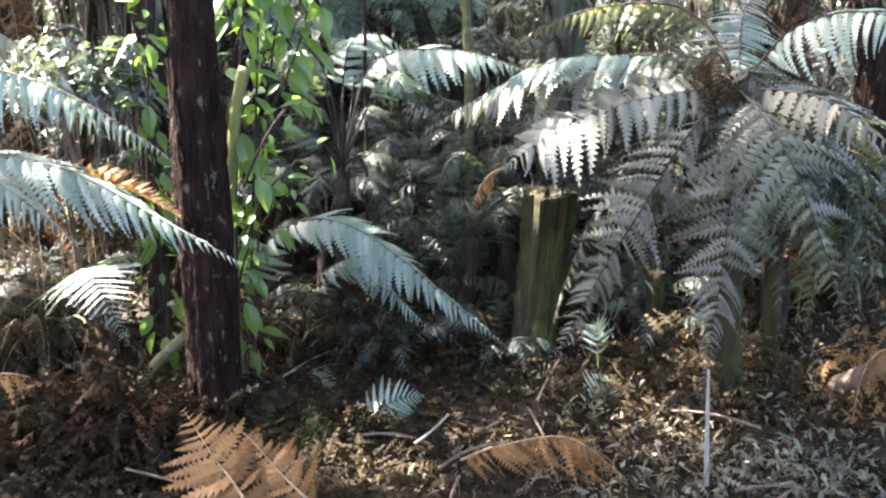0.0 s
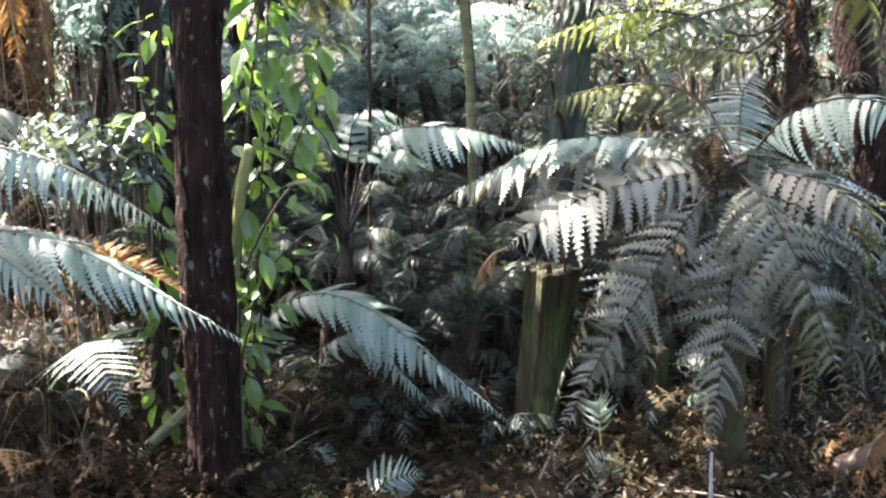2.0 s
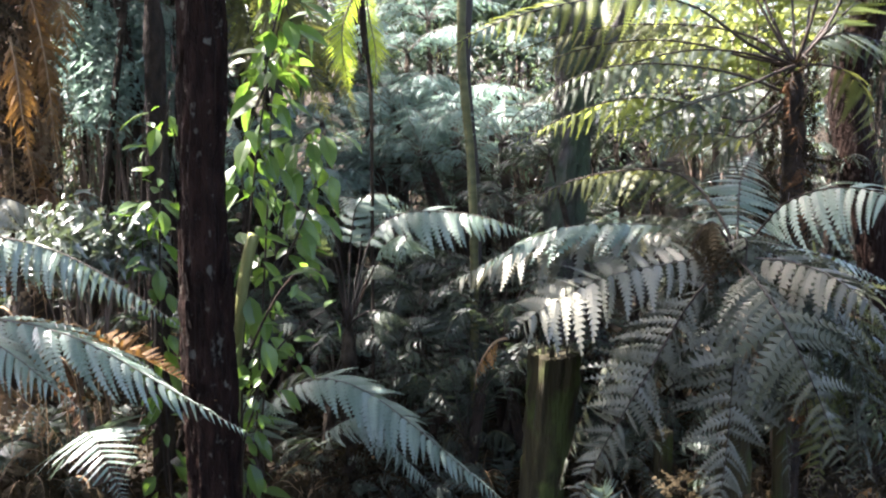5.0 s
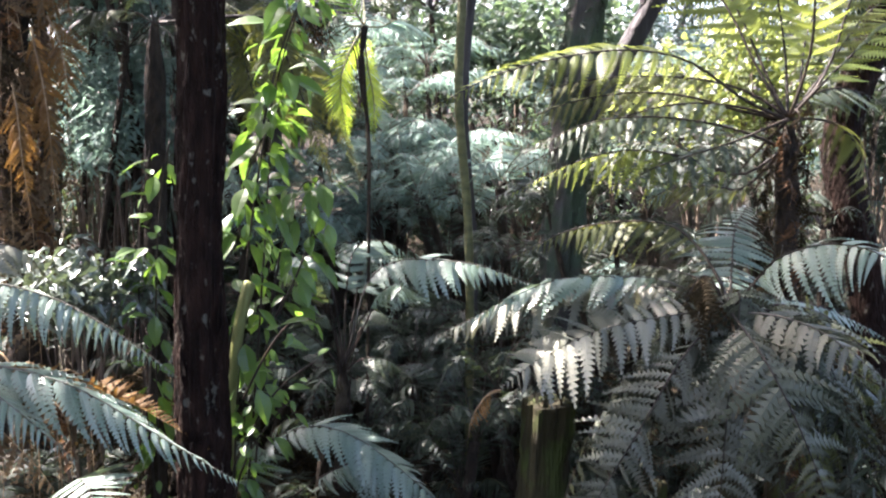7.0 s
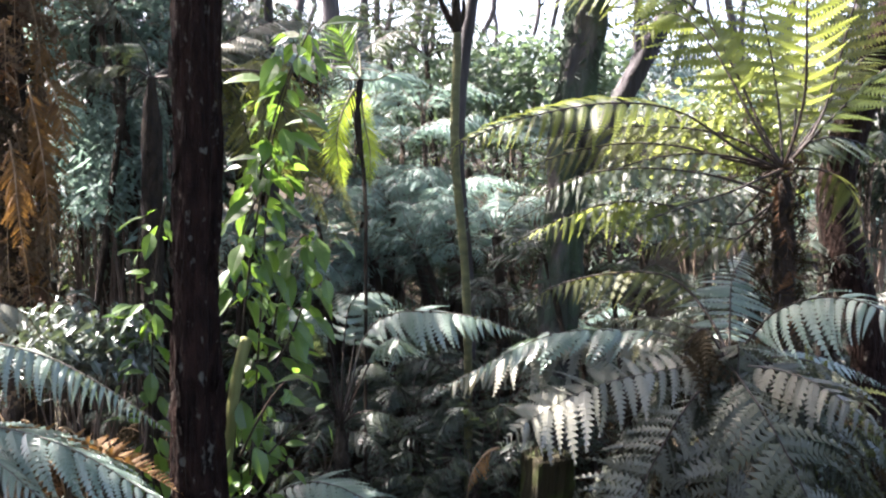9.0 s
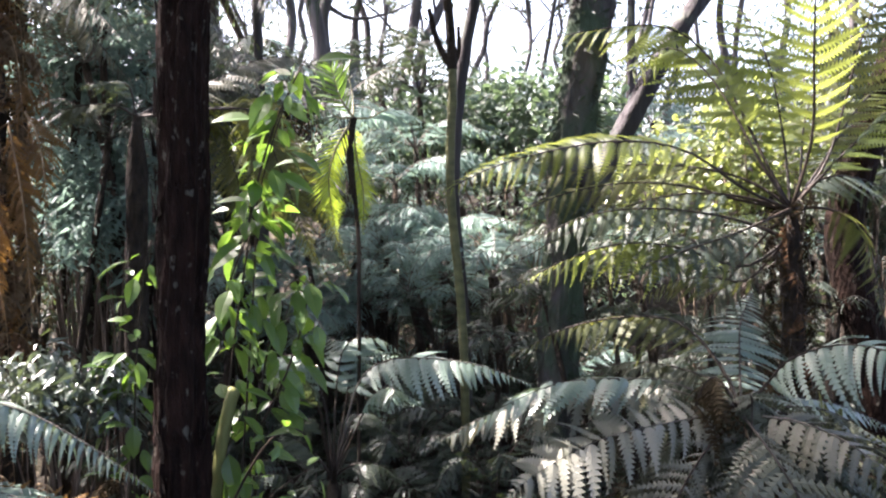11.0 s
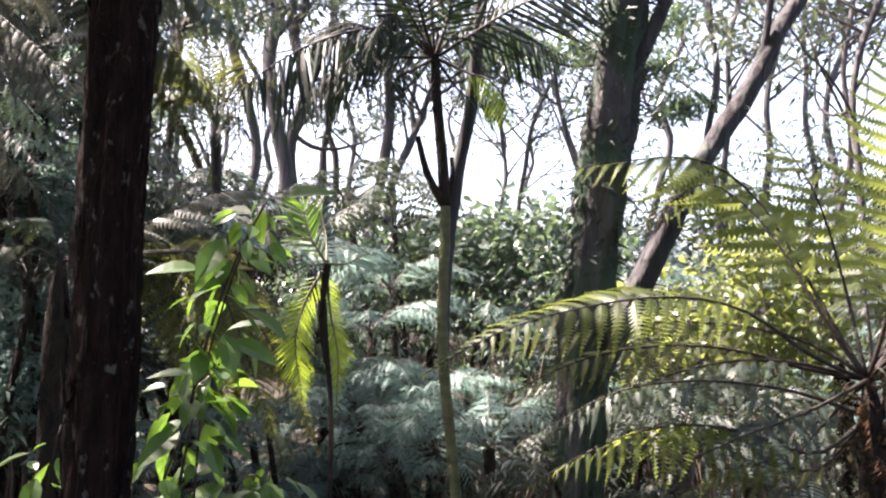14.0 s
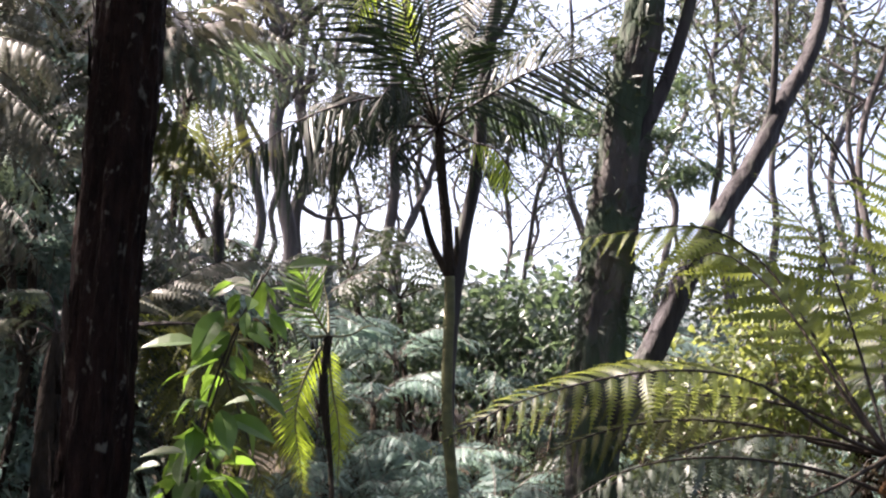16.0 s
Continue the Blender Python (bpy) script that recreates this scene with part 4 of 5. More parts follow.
bush("leafy_shrub", "dark twiggy shrub in the gully", (-0.29, 6.60, 1.52), (0.7, 0.5, 0.7), 1800, 0.06, BUSH, "slim")
# filler growth: PALM's near-black colour paints the deep shade at the right
bush("leafy_shrub", "added leafy growth coloured near-black as shade beside the crooked trunk", (2.32, 5.2, 2.28), (0.26, 0.2, 0.75), 1500, 0.075, PALM, "slim")
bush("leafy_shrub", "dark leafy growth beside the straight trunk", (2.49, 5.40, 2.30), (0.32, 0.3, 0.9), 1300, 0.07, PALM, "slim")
for p, r in (((-0.65, 13.00, 3.85), (2.0, 0.8, 0.8)), ((-2.32, 13.00, 4.14), (1.8, 0.8, 1.3)), ((1.28, 14.00, 3.92), (2.0, 0.8, 0.7)), ((2.95, 12.00, 3.50), (1.6, 0.8, 0.8)),
             ((4.68, 12.00, 3.84), (1.5, 0.8, 1.2)), ((-3.61, 12.00, 4.45), (1.8, 0.8, 2.0))):
    bush("ridge_shrub", "dense green bush along the ridge", (p[0], p[1], p[2] - (0.55 if -2.5 < p[0] < 1.9 else 0.05)), (r[0], r[1], 0.8 * r[2]), 2800, 0.11, RIDGELEAF, "slim", 16, "ridge shrubs")
bush("broadleaf_shrub", "shrub with bluish green glossy leaves in shade", (-2.15, 5.8, 1.87), (0.4, 0.3, 0.6), 1500, 0.075, DARKFERN, "slim")
# lighter BANKLEAF colour here replaces skylight that the shrubs lack
for p, r, n in (((-2.03, 5.6, 2.01), (0.36, 0.25, 0.42), 1700), ((-2.2, 5.9, 2.65), (0.42, 0.25, 0.45), 1700), ((-2.08, 5.8, 2.9), (0.5, 0.25, 0.5), 1500), ((-1.83, 5.4, 2.01), (0.4, 0.25, 0.45), 1300)):
    bush("broadleaf_shrub", "shrub with bluish green glossy leaves in shade", p, r, n, 0.075, BANKLEAF, "slim", 10)
bush("leafy_shrub", "tall shrub with dark leaves at the edge of the wood", (-2.39, 7.00, 2.58), (1.2, 0.6, 1.6), 2800, 0.08, BUSH, "slim")

# generic ferns, built once and repeated
def generic_fern(name, material, label, group, size=0.55, count=7, lift=(0.1, 0.4), arch=(0.5, 0.7), shape="far", stem=STIPE, leafy=0.3):
    root = thing(name, label, "fern", group)
    for k in range(count):
        a = 2 * math.pi * k / count + rng.normal(0, 0.25)
        r = size * rng.uniform(0.75, 1.2)
        t = (r * math.cos(a), r * math.sin(a), size * rng.uniform(*lift))
        m = (0.5 * t[0], 0.5 * t[1], size * rng.uniform(*arch))
        frond(root, (0, 0, 0), m, t, leafy * size, material, stem, 18, 0.07, 0.5, thick=0.006 * size / 0.6, shape=shape, ragged=0.2, fused=True)
    return root


grng = np.random.default_rng(21)


def plant(model, x, y, z, scale=1.0, tilt=8, stem=0.035, material=FERNBARK):
    q = copy_thing(model, pose(x, y, z, grng.normal(0, tilt), grng.normal(0, tilt), grng.uniform(0, 360)) @ Matrix.Scale(scale, 4))
    h = (z - float(ground_height(x, y)) + 0.1) / scale
    if h > 0.12:
        part("trunk", *tube([(0, 0, -h), (0.01, 0, -h * 0.5), (0, 0, 0)], [stem, stem * 0.9, stem * 0.9], 9, 0.3, int(x * 50)), material, q)
    return q


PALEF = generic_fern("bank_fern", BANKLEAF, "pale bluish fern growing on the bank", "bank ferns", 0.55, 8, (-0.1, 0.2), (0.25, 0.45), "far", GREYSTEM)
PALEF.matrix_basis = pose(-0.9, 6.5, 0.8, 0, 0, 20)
# SHADEF and CROWND carry painted shade through the GLOOM leaf colour
SHADEF = generic_fern("shade_fern", GLOOM, "green fern with the gully's shade put into its dark colour", "shade ferns")
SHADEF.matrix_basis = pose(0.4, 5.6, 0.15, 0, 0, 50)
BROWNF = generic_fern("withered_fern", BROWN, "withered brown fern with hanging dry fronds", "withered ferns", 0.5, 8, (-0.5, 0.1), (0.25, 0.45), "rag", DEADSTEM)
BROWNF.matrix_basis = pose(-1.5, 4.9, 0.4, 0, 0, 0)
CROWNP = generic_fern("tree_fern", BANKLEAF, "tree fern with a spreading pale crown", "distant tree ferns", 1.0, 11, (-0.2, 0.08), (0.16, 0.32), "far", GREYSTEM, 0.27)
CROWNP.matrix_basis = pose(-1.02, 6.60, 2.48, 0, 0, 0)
CROWND = generic_fern("tree_fern", GLOOM, "tree fern with shade put into its dark crown colour", "distant tree ferns", 1.0, 11, (-0.3, 0.1), (0.16, 0.35), "far", STIPE, 0.27)
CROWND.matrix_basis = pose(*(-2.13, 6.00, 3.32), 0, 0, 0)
for p, model, sc in (((-2.04, 6.60, 2.98), CROWND, 0.9), ((-2.49, 5.80, 3.72), CROWND, 1.1), ((-2.19, 6.20, 2.21), CROWNP, 0.8), ((-2.73, 7.20, 2.74), CROWND, 1.1),
                     ((-1.62, 6.80, 2.84), CROWND, 0.9), ((-1.55, 6.60, 2.70), CROWNP, 0.8),
                     ((-0.20, 7.40, 2.46), CROWNP, 0.7), ((-0.31, 6.40, 2.15), CROWNP, 0.6), ((-0.03, 9.00, 2.78), CROWNP, 0.9), ((-0.39, 6.20, 1.84), CROWNP, 0.6),
                     ((-0.00, 6.00, 1.77), CROWNP, 0.55), ((-0.18, 6.40, 1.76), CROWNP, 0.6), ((-0.36, 5.80, 1.36), CROWNP, 0.5), ((0.38, 5.90, 1.45), CROWND, 0.55),
                     ((0.74, 5.60, 1.10), CROWND, 0.55), ((1.22, 5.50, 1.22), CROWND, 0.55), ((2.14, 5.00, 1.07), CROWND, 0.6), ((1.62, 5.20, 1.16), CROWND, 0.5),
                     ((-0.89, 5.40, 1.33), CROWNP, 0.5), ((-1.39, 6.20, 1.88), CROWND, 0.7), ((-0.78, 5.60, 1.71), CROWNP, 0.45), ((-2.41, 6.60, 2.70), CROWND, 0.9),
                     ((-2.35, 8.00, 3.94), CROWND, 1.2), ((-2.48, 7.00, 4.37), CROWND, 1.3), ((-2.40, 6.00, 3.04), CROWND, 1.0), ((-2.80, 7.60, 4.04), CROWND, 1.2), ((-1.97, 8.60, 4.69), CROWND, 1.1),
                     ((2.65, 7.00, 2.50), CROWND, 0.9), ((1.78, 7.00, 2.21), CROWND, 0.8), ((1.56, 8.00, 2.48), CROWNP, 0.8), ((0.42, 7.60, 2.23), CROWNP, 0.6)):
    plant(model, *p, sc)
    low = float(ground_height(p[0], p[1]))
    for h in np.arange(0.35, p[2] - low - 0.5, 0.55):
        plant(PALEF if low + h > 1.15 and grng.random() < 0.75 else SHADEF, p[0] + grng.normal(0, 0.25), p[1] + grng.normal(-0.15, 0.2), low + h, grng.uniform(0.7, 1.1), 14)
for k in range(16):
    x, y = grng.uniform(-1.2, 0.35), grng.uniform(5.3, 6.2)
    plant(PALEF, x, y, float(ground_height(x, y)) + grng.uniform(1.25, 1.6), grng.uniform(0.6, 0.95), 12)
# dark-leaved plants added where the gully lies in shade
for p in ((0.50, 4.75, 1.52), (0.83, 4.85, 1.61), (0.93, 4.60, 1.36), (0.30, 4.90, 1.24)):
    plant(CROWND, *p, 0.42)
for x, y, z, sc in ((-2.85, 3.05, 2.0, 0.8), (-2.5, 2.75, 2.3, 0.6), (-2.9, 2.4, 1.7, 0.8)):
    plant(CROWND, x, y, z, sc)
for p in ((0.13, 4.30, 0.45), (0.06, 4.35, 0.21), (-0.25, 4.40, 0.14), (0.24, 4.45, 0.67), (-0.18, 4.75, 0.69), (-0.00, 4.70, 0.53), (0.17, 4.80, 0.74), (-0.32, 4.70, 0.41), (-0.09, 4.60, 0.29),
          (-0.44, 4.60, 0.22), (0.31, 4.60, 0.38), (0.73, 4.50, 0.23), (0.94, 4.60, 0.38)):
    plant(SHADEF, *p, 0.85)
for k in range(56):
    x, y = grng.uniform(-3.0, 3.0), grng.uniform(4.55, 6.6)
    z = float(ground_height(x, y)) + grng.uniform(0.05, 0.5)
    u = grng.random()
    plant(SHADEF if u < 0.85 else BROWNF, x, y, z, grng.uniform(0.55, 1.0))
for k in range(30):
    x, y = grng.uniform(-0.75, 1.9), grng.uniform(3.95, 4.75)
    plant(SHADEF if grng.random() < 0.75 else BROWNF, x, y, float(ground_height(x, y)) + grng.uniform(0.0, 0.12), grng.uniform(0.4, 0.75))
for k in range(16):
    x, y = grng.uniform(-2.4, -1.65), grng.uniform(3.8, 4.3)
    plant(BROWNF if grng.random() < 0.7 else SHADEF, x, y, float(ground_height(x, y)) + grng.uniform(0.0, 0.2), grng.uniform(0.5, 0.9))
for k in range(14):
    x, y = grng.uniform(1.75, 2.9), grng.uniform(4.5, 5.8)
    plant(CROWND, x, y, float(ground_height(x, y)) + grng.uniform(0.2, 1.9), grng.uniform(0.4, 0.6))
for p in ((-2.05, 5.6, 3.21), (-1.97, 5.4, 2.79), (-1.99, 5.6, 3.62)):
    plant(CROWNP, *p, 0.7)
# more dark crowns, filling places that should look shaded
for p, sc in (((-1.78, 5.2, 2.35), 0.6), ((-1.27, 6.0, 2.76), 0.6), ((-0.58, 8.6, 3.22), 0.9), ((-0.19, 8.0, 2.94), 0.8), ((-0.75, 7.2, 2.77), 0.8), ((-1.38, 6.5, 2.56), 0.8), ((-1.34, 6.0, 2.11), 0.8), ((-0.98, 6.0, 1.93), 0.7), ((0.67, 9.0, 2.86), 0.8),
              ((1.43, 5.2, 1.73), 0.6), ((1.61, 5.0, 1.61), 0.5), ((1.06, 5.2, 1.57), 0.6), ((0.86, 5.6, 1.65), 0.6), ((2.34, 5.4, 1.88), 0.6), ((2.37, 5.2, 2.28), 0.6), ((2.38, 5.4, 2.67), 0.6)):
    plant(CROWND, *p, sc)
for k in range(62):
    x, y = grng.uniform(-4.5, 4.5), grng.uniform(6.4, 11.0)
    if abs(x) > 0.55 * y:
        continue
    z = float(ground_height(x, y)) + grng.uniform(0.1, 0.8)
    plant(PALEF if grng.random() < 0.75 else SHADEF, x, y, z, grng.uniform(0.8, 1.4))


# ---------------------------------------------------------------- taller trees
def limb(a, m, b, r0, r1, n=24, rough=0.2, seed=0):
    return tube(bend(a, m, b, n), np.linspace(r0, r1, n), 12, rough, seed)


def crown_mesh(root, hubs, n, spread, size, material=FARLEAF, shape="slim"):
    frames = []
    for k in range(n):
        h = V(hubs[rng.integers(len(hubs))])
        frames.append((h + rng.normal(0, 1, 3) * np.array([spread, spread, spread * 0.45]), random_frame(size * rng.uniform(0.5, 1.3), 0.4)))
    part("crown", *settle(shape, frames), material, root, smooth=False)["kind"] = "stuff"


GA, GM, GB = at_ground((0.58, 5.00, 1.25)), (0.62, 4.70, 2.13), (0.88, 4.60, 3.83)
big = thing("big_tree", "large leaning tree clothed in moss and climbing plants", "tree")
part("trunk", *tube(bend(GA, GM, GB, 90), np.linspace(0.105, 0.08, 90), 36, 0.3, 17, flute=0.3, grain=0.2), IVYBARK, big)
part("limb", *limb((0.77, 4.62, 3.13), (0.92, 4.60, 3.41), (1.08, 4.60, 3.88), 0.035, 0.024, seed=3), GREYBARK, big)
part("upper_trunk", *limb(GB, (GB[0] + 0.2, GB[1], GB[2] + 1), (GB[0] + 0.5, GB[1], GB[2] + 2.5), 0.088, 0.06), IVYBARK, big)
frames = []
gp = bend(GA, GM, GB, 90)
for k in range(800):
    p = along(gp, rng.uniform(0.15, 1.0))
    ang = rng.uniform(0, 2 * math.pi)
    o = np.array([math.cos(ang), math.sin(ang), 0])
    frames.append((p + o * 0.1, random_frame(0.05 * rng.uniform(0.5, 1.4), 0.1, o)))
part("climber_leaves", *settle("slim", frames), GLOOM, big, "small green climbing leaves", smooth=False)["kind"] = "stuff"

part("leaning_limb", *tube(curve([(0.70, 4.90, 1.97), (1.25, 5.1, 2.92), (1.47, 5.2, 3.21), (1.57, 5.25, 3.36), (1.73, 5.35, 3.62), (1.9, 5.45, 3.85), (2.08, 5.6, 4.22), (2.28, 5.8, 4.82)], 60), np.linspace(0.056, 0.032, 60), 16, 0.3, 7, grain=0.15), GREYBARK, big, "leaning grey limb")
part("limb", *limb((1.57, 5.25, 3.36), (1.67, 5.3, 3.76), (1.7, 5.3, 4.29), 0.02, 0.012), GREYBARK, big)

behind = thing("grey_bark_tree", "slim grey tree standing behind the palm", "tree")
BT = curve([at_ground((0.137, 5.3, 1.2)), (0.137, 5.3, 1.179), (0.103, 5.3, 1.659), (0.069, 5.3, 2.058), (0.08, 5.3, 2.458), (0.13, 5.3, 2.85), (0.21, 5.3, 3.27), (0.26, 5.3, 3.74), (0.35, 5.3, 4.27)], 50)
part("trunk", *tube(BT, np.interp(np.linspace(0, 1, 50), (0, 0.45, 0.6, 1), (0.017, 0.022, 0.034, 0.028)), 14, 0.25, 6, grain=0.15), GREYBARK, behind)
part("limb", *limb((0.26, 5.3, 3.72), (0.19, 5.3, 3.92), (0.16, 5.3, 4.27), 0.022, 0.015), GREYBARK, behind)
part("limb", *limb((0.29, 5.3, 3.89), (0.39, 5.3, 4.04), (0.45, 5.3, 4.27), 0.02, 0.013), GREYBARK, behind)

NEAR_RIDGE = [  # foot, middle and top as places, thickness
    ((-1.56, 11.00, 2.66), (-1.49, 11.00, 4.55), (-1.61, 11.00, 7.12), 0.13),
    ((-1.37, 11.40, 2.68), (-1.35, 11.40, 4.65), (-1.30, 11.40, 6.89), 0.12),
    ((-0.66, 12.00, 2.45), (-0.34, 12.00, 4.80), (-0.15, 12.00, 7.49), 0.11),
    ((-0.47, 12.00, 3.24), (-0.07, 12.00, 4.11), (0.42, 12.40, 5.49), 0.08),
    ((-1.00, 13.00, 3.05), (-1.03, 13.00, 5.27), (-0.69, 13.00, 7.81), 0.06),
    ((0.94, 13.00, 2.91), (1.18, 13.00, 4.37), (1.45, 13.00, 6.86), 0.05),
    ((1.30, 13.00, 3.05), (1.64, 13.00, 4.83), (2.12, 13.00, 6.07), 0.05),
    ((1.55, 11.00, 2.77), (1.65, 11.00, 4.12), (1.79, 11.00, 6.75), 0.05),
]
FAR_RIDGE = [
    ((2.94, 10.00, 3.03), (2.94, 10.00, 4.61), (2.89, 10.00, 6.42), 0.06),
    ((3.19, 10.40, 3.07), (3.29, 10.40, 4.85), (3.67, 10.40, 6.62), 0.05),
    ((4.27, 12.00, 2.96), (4.36, 12.00, 4.82), (4.71, 12.00, 7.24), 0.07),
    ((4.68, 12.00, 2.96), (4.82, 12.00, 4.82), (4.85, 12.00, 7.24), 0.06),
    ((5.71, 13.00, 3.04), (5.57, 13.00, 5.07), (5.94, 13.00, 7.72), 0.08),
    ((-1.63, 10.00, 2.82), (-1.75, 10.00, 4.76), (-1.92, 10.00, 6.61), 0.08),
    ((3.36, 8.00, 2.23), (3.43, 8.00, 3.83), (3.71, 8.00, 5.58), 0.05),
    ((3.61, 9.00, 2.53), (3.78, 9.00, 4.08), (3.78, 9.00, 6.07), 0.045),
    ((-2.70, 12.00, 3.24), (-2.85, 12.00, 5.35), (-2.52, 12.00, 7.38), 0.06),
]
frng = np.random.default_rng(5)
for k, (a, m, b, r) in enumerate(NEAR_RIDGE + FAR_RIDGE):
    t = thing("bush_tree", "slender bush tree with twisting grey limbs against the sky", "tree", "far trees")
    a = (a[0], a[1], float(ground_height(a[0], a[1])) - 0.2)
    pts = bend(a, V(m), b, 40)
    sway = np.array([[noise.noise(Vector((q[2] * 0.9, k * 5.1, 0))), noise.noise(Vector((q[2] * 0.9, k * 5.1, 9))), 0] for q in pts])
    pts = pts + sway * 0.22
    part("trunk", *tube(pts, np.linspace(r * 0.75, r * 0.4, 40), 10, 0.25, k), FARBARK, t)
    hubs = []
    for j in range(11):
        p = along(pts, frng.uniform(0.45, 1.0))
        e = p + np.array([frng.normal(0, 0.75), frng.normal(0, 0.6), frng.uniform(0.4, 1.5)])
        arm = bend(p, (p + e) / 2 + frng.normal(0, 0.2, 3), e, 12)
        arm = arm + np.array([[noise.noise(Vector((i * 0.6, j * 3.3, k))), 0, noise.noise(Vector((i * 0.6, j * 3.3, k + 50)))] for i in range(12)]) * 0.1 * np.linspace(0, 1, 12)[:, None]
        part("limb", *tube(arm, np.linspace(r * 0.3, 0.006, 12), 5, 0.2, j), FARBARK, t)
        hubs += [e, along(arm, 0.75), along(arm, 0.9) + frng.normal(0, 0.25, 3)]
    crown_mesh(t, hubs, 1500, 0.2, 0.12)
for k in range(16):
    x, y = frng.uniform(-4.5, 6.5), frng.uniform(12.5, 18.0)
    z = float(ground_height(x, y))
    t = thing("thin_bush_tree", "thin wavy-stemmed bush tree on the ridge", "tree", "thin ridge trees")
    top = np.array([x + frng.normal(0, 0.9), y, z + frng.uniform(4.5, 8.0)])
    pts = bend((x, y, z - 0.2), (V((x, y, z)) + top) / 2 + frng.normal(0, 0.25, 3), top, 34)
    pts = pts + np.array([[noise.noise(Vector((q[2] * 1.3, k * 4.7, 2))), 0, 0] for q in pts]) * 0.3
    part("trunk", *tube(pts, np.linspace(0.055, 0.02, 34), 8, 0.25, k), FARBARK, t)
    hubs = []
    for j in range(7):
        p = along(pts, frng.uniform(0.4, 1.0))
        e = p + np.array([frng.normal(0, 0.6), frng.normal(0, 0.4), frng.uniform(0.3, 1.1)])
        part("limb", *tube(bend(p, (p + e) / 2 + frng.normal(0, 0.15, 3), e, 9), np.linspace(0.018, 0.005, 9), 5, 0.2, j), FARBARK, t)
        hubs += [e, (p + 2 * e) / 3]
    crown_mesh(t, hubs, 500, 0.24, 0.13)

flat = thing("flat_crowned_tree", "tree with dark flat tiers of teal foliage against the sky", "tree")
p0 = (1.97, 10.00, 3.80)
fp = bend((p0[0], p0[1], float(ground_height(p0[0], p0[1])) - 0.2), p0, (1.99, 10.00, 5.88), 30)
part("trunk", *tube(fp, np.linspace(0.06, 0.03, 30), 8, 0.25, 3), GREYBARK, flat)
hubs = []
for e in ((2.34, 10.00, 4.89), (2.33, 10.00, 4.48), (2.58, 10.00, 4.43), (1.18, 10.00, 4.96), (1.60, 10.00, 5.05), (2.49, 10.00, 5.36)):
    q = along(fp, 0.62 + 0.05 * len(hubs) / 4)
    part("limb", *tube(bend(q, (q + V(e)) / 2 + V((0, 0, -0.1)), e, 10), np.linspace(0.018, 0.005, 10), 5, 0.2, 1), GREYBARK, flat)
    hubs += [V(e) + frng.normal(0, 1, 3) * (0.22, 0.2, 0.05) for _ in range(4)]
crown_mesh(flat, hubs, 1500, 0.14, 0.13, BUSH)

rear = (-1.14, 6.0, 3.28)
palm = thing("rear_palm", "palm behind the trunk with sunlit yellowish upright fronds", "palm")
part("stem", *tube(bend(at_ground(rear), (rear[0] + 0.03, rear[1], rear[2] - 1.4), rear, 30), np.linspace(0.035, 0.03, 30), 10, 0.2, 5), GREYBARK, palm)
for tip, mid, mt in (((-1.25, 5.9, 3.74), (-1.21, 5.95, 3.53), YELBUSH), ((-1.07, 5.9, 3.67), (-1.1, 5.95, 3.5), OLIVE), ((-1.41, 5.8, 3.48), (-1.3, 5.9, 3.51), YELBUSH), ((-0.95, 5.8, 3.37), (-1.01, 5.9, 3.49), OLIVE),
                     ((-1.32, 5.8, 3.27), (-1.27, 5.9, 3.42), OLIVE), ((-1.26, 6.2, 3.9), (-1.2, 6.1, 3.57), OLIVE), ((-0.95, 5.7, 2.99), (-1.0, 5.85, 3.29), PALM)):
    frond(palm, rear, mid, tip, 0.3, mt, RACHIS, 30, 0.15, 0.5, shape="palm", sweep=0.8, thick=0.01)

# ---------------------------------------------------------------- tree ferns of the upper left
XC = (-2.08, 4.42, 3.40)
fern = thing("shaggy_tree_fern", "tall tree fern whose trunk is hung with brown dead fronds", "tree fern", "tree ferns")
fern_trunk(fern, at_ground((-2.14, 4.70, 1.23)), XC, 0.09, 0.085, FERNBARK, 60, 31)
for k in range(96):
    a, h = k * 2.4, 0.05 + 0.024 * k
    p0 = (XC[0] + 0.08 * math.cos(a), XC[1] + 0.08 * math.sin(a), XC[2] - h)
    w = rng.uniform(0.08, 0.18)
    frond(fern, p0, (p0[0] + w * math.cos(a), p0[1] + w * math.sin(a), p0[2] - 0.05), (p0[0] + 1.15 * w * math.cos(a), p0[1] + 1.15 * w * math.sin(a), p0[2] - rng.uniform(0.35, 0.65)),
          0.15, (HUSK, HUSK, BROWN, HUSK, RUST, HUSK, DEAD)[k % 7], DEADSTEM, 10, 0.05, 0.9, shape="rag", thick=0.005, name="dead_frond", ragged=0.4, fused=True)
for tip, mid in (((-1.20, 4.00, 2.93), (-1.59, 4.20, 3.29)), ((-1.54, 4.40, 2.59), (-1.68, 4.40, 3.13)),
                 ((-1.27, 3.90, 2.65), (-1.64, 4.20, 3.04)), ((-1.28, 4.20, 2.82), (-1.54, 4.30, 3.18)), ((-1.34, 4.30, 3.24), (-1.65, 4.40, 3.52)),
                 ((-1.44, 4.40, 3.14), (-1.73, 4.40, 3.45))):
    frond(fern, XC, mid, tip, 0.28, HANGGREY, STIPE, 34, 0.15, 0.8, shape="fine")

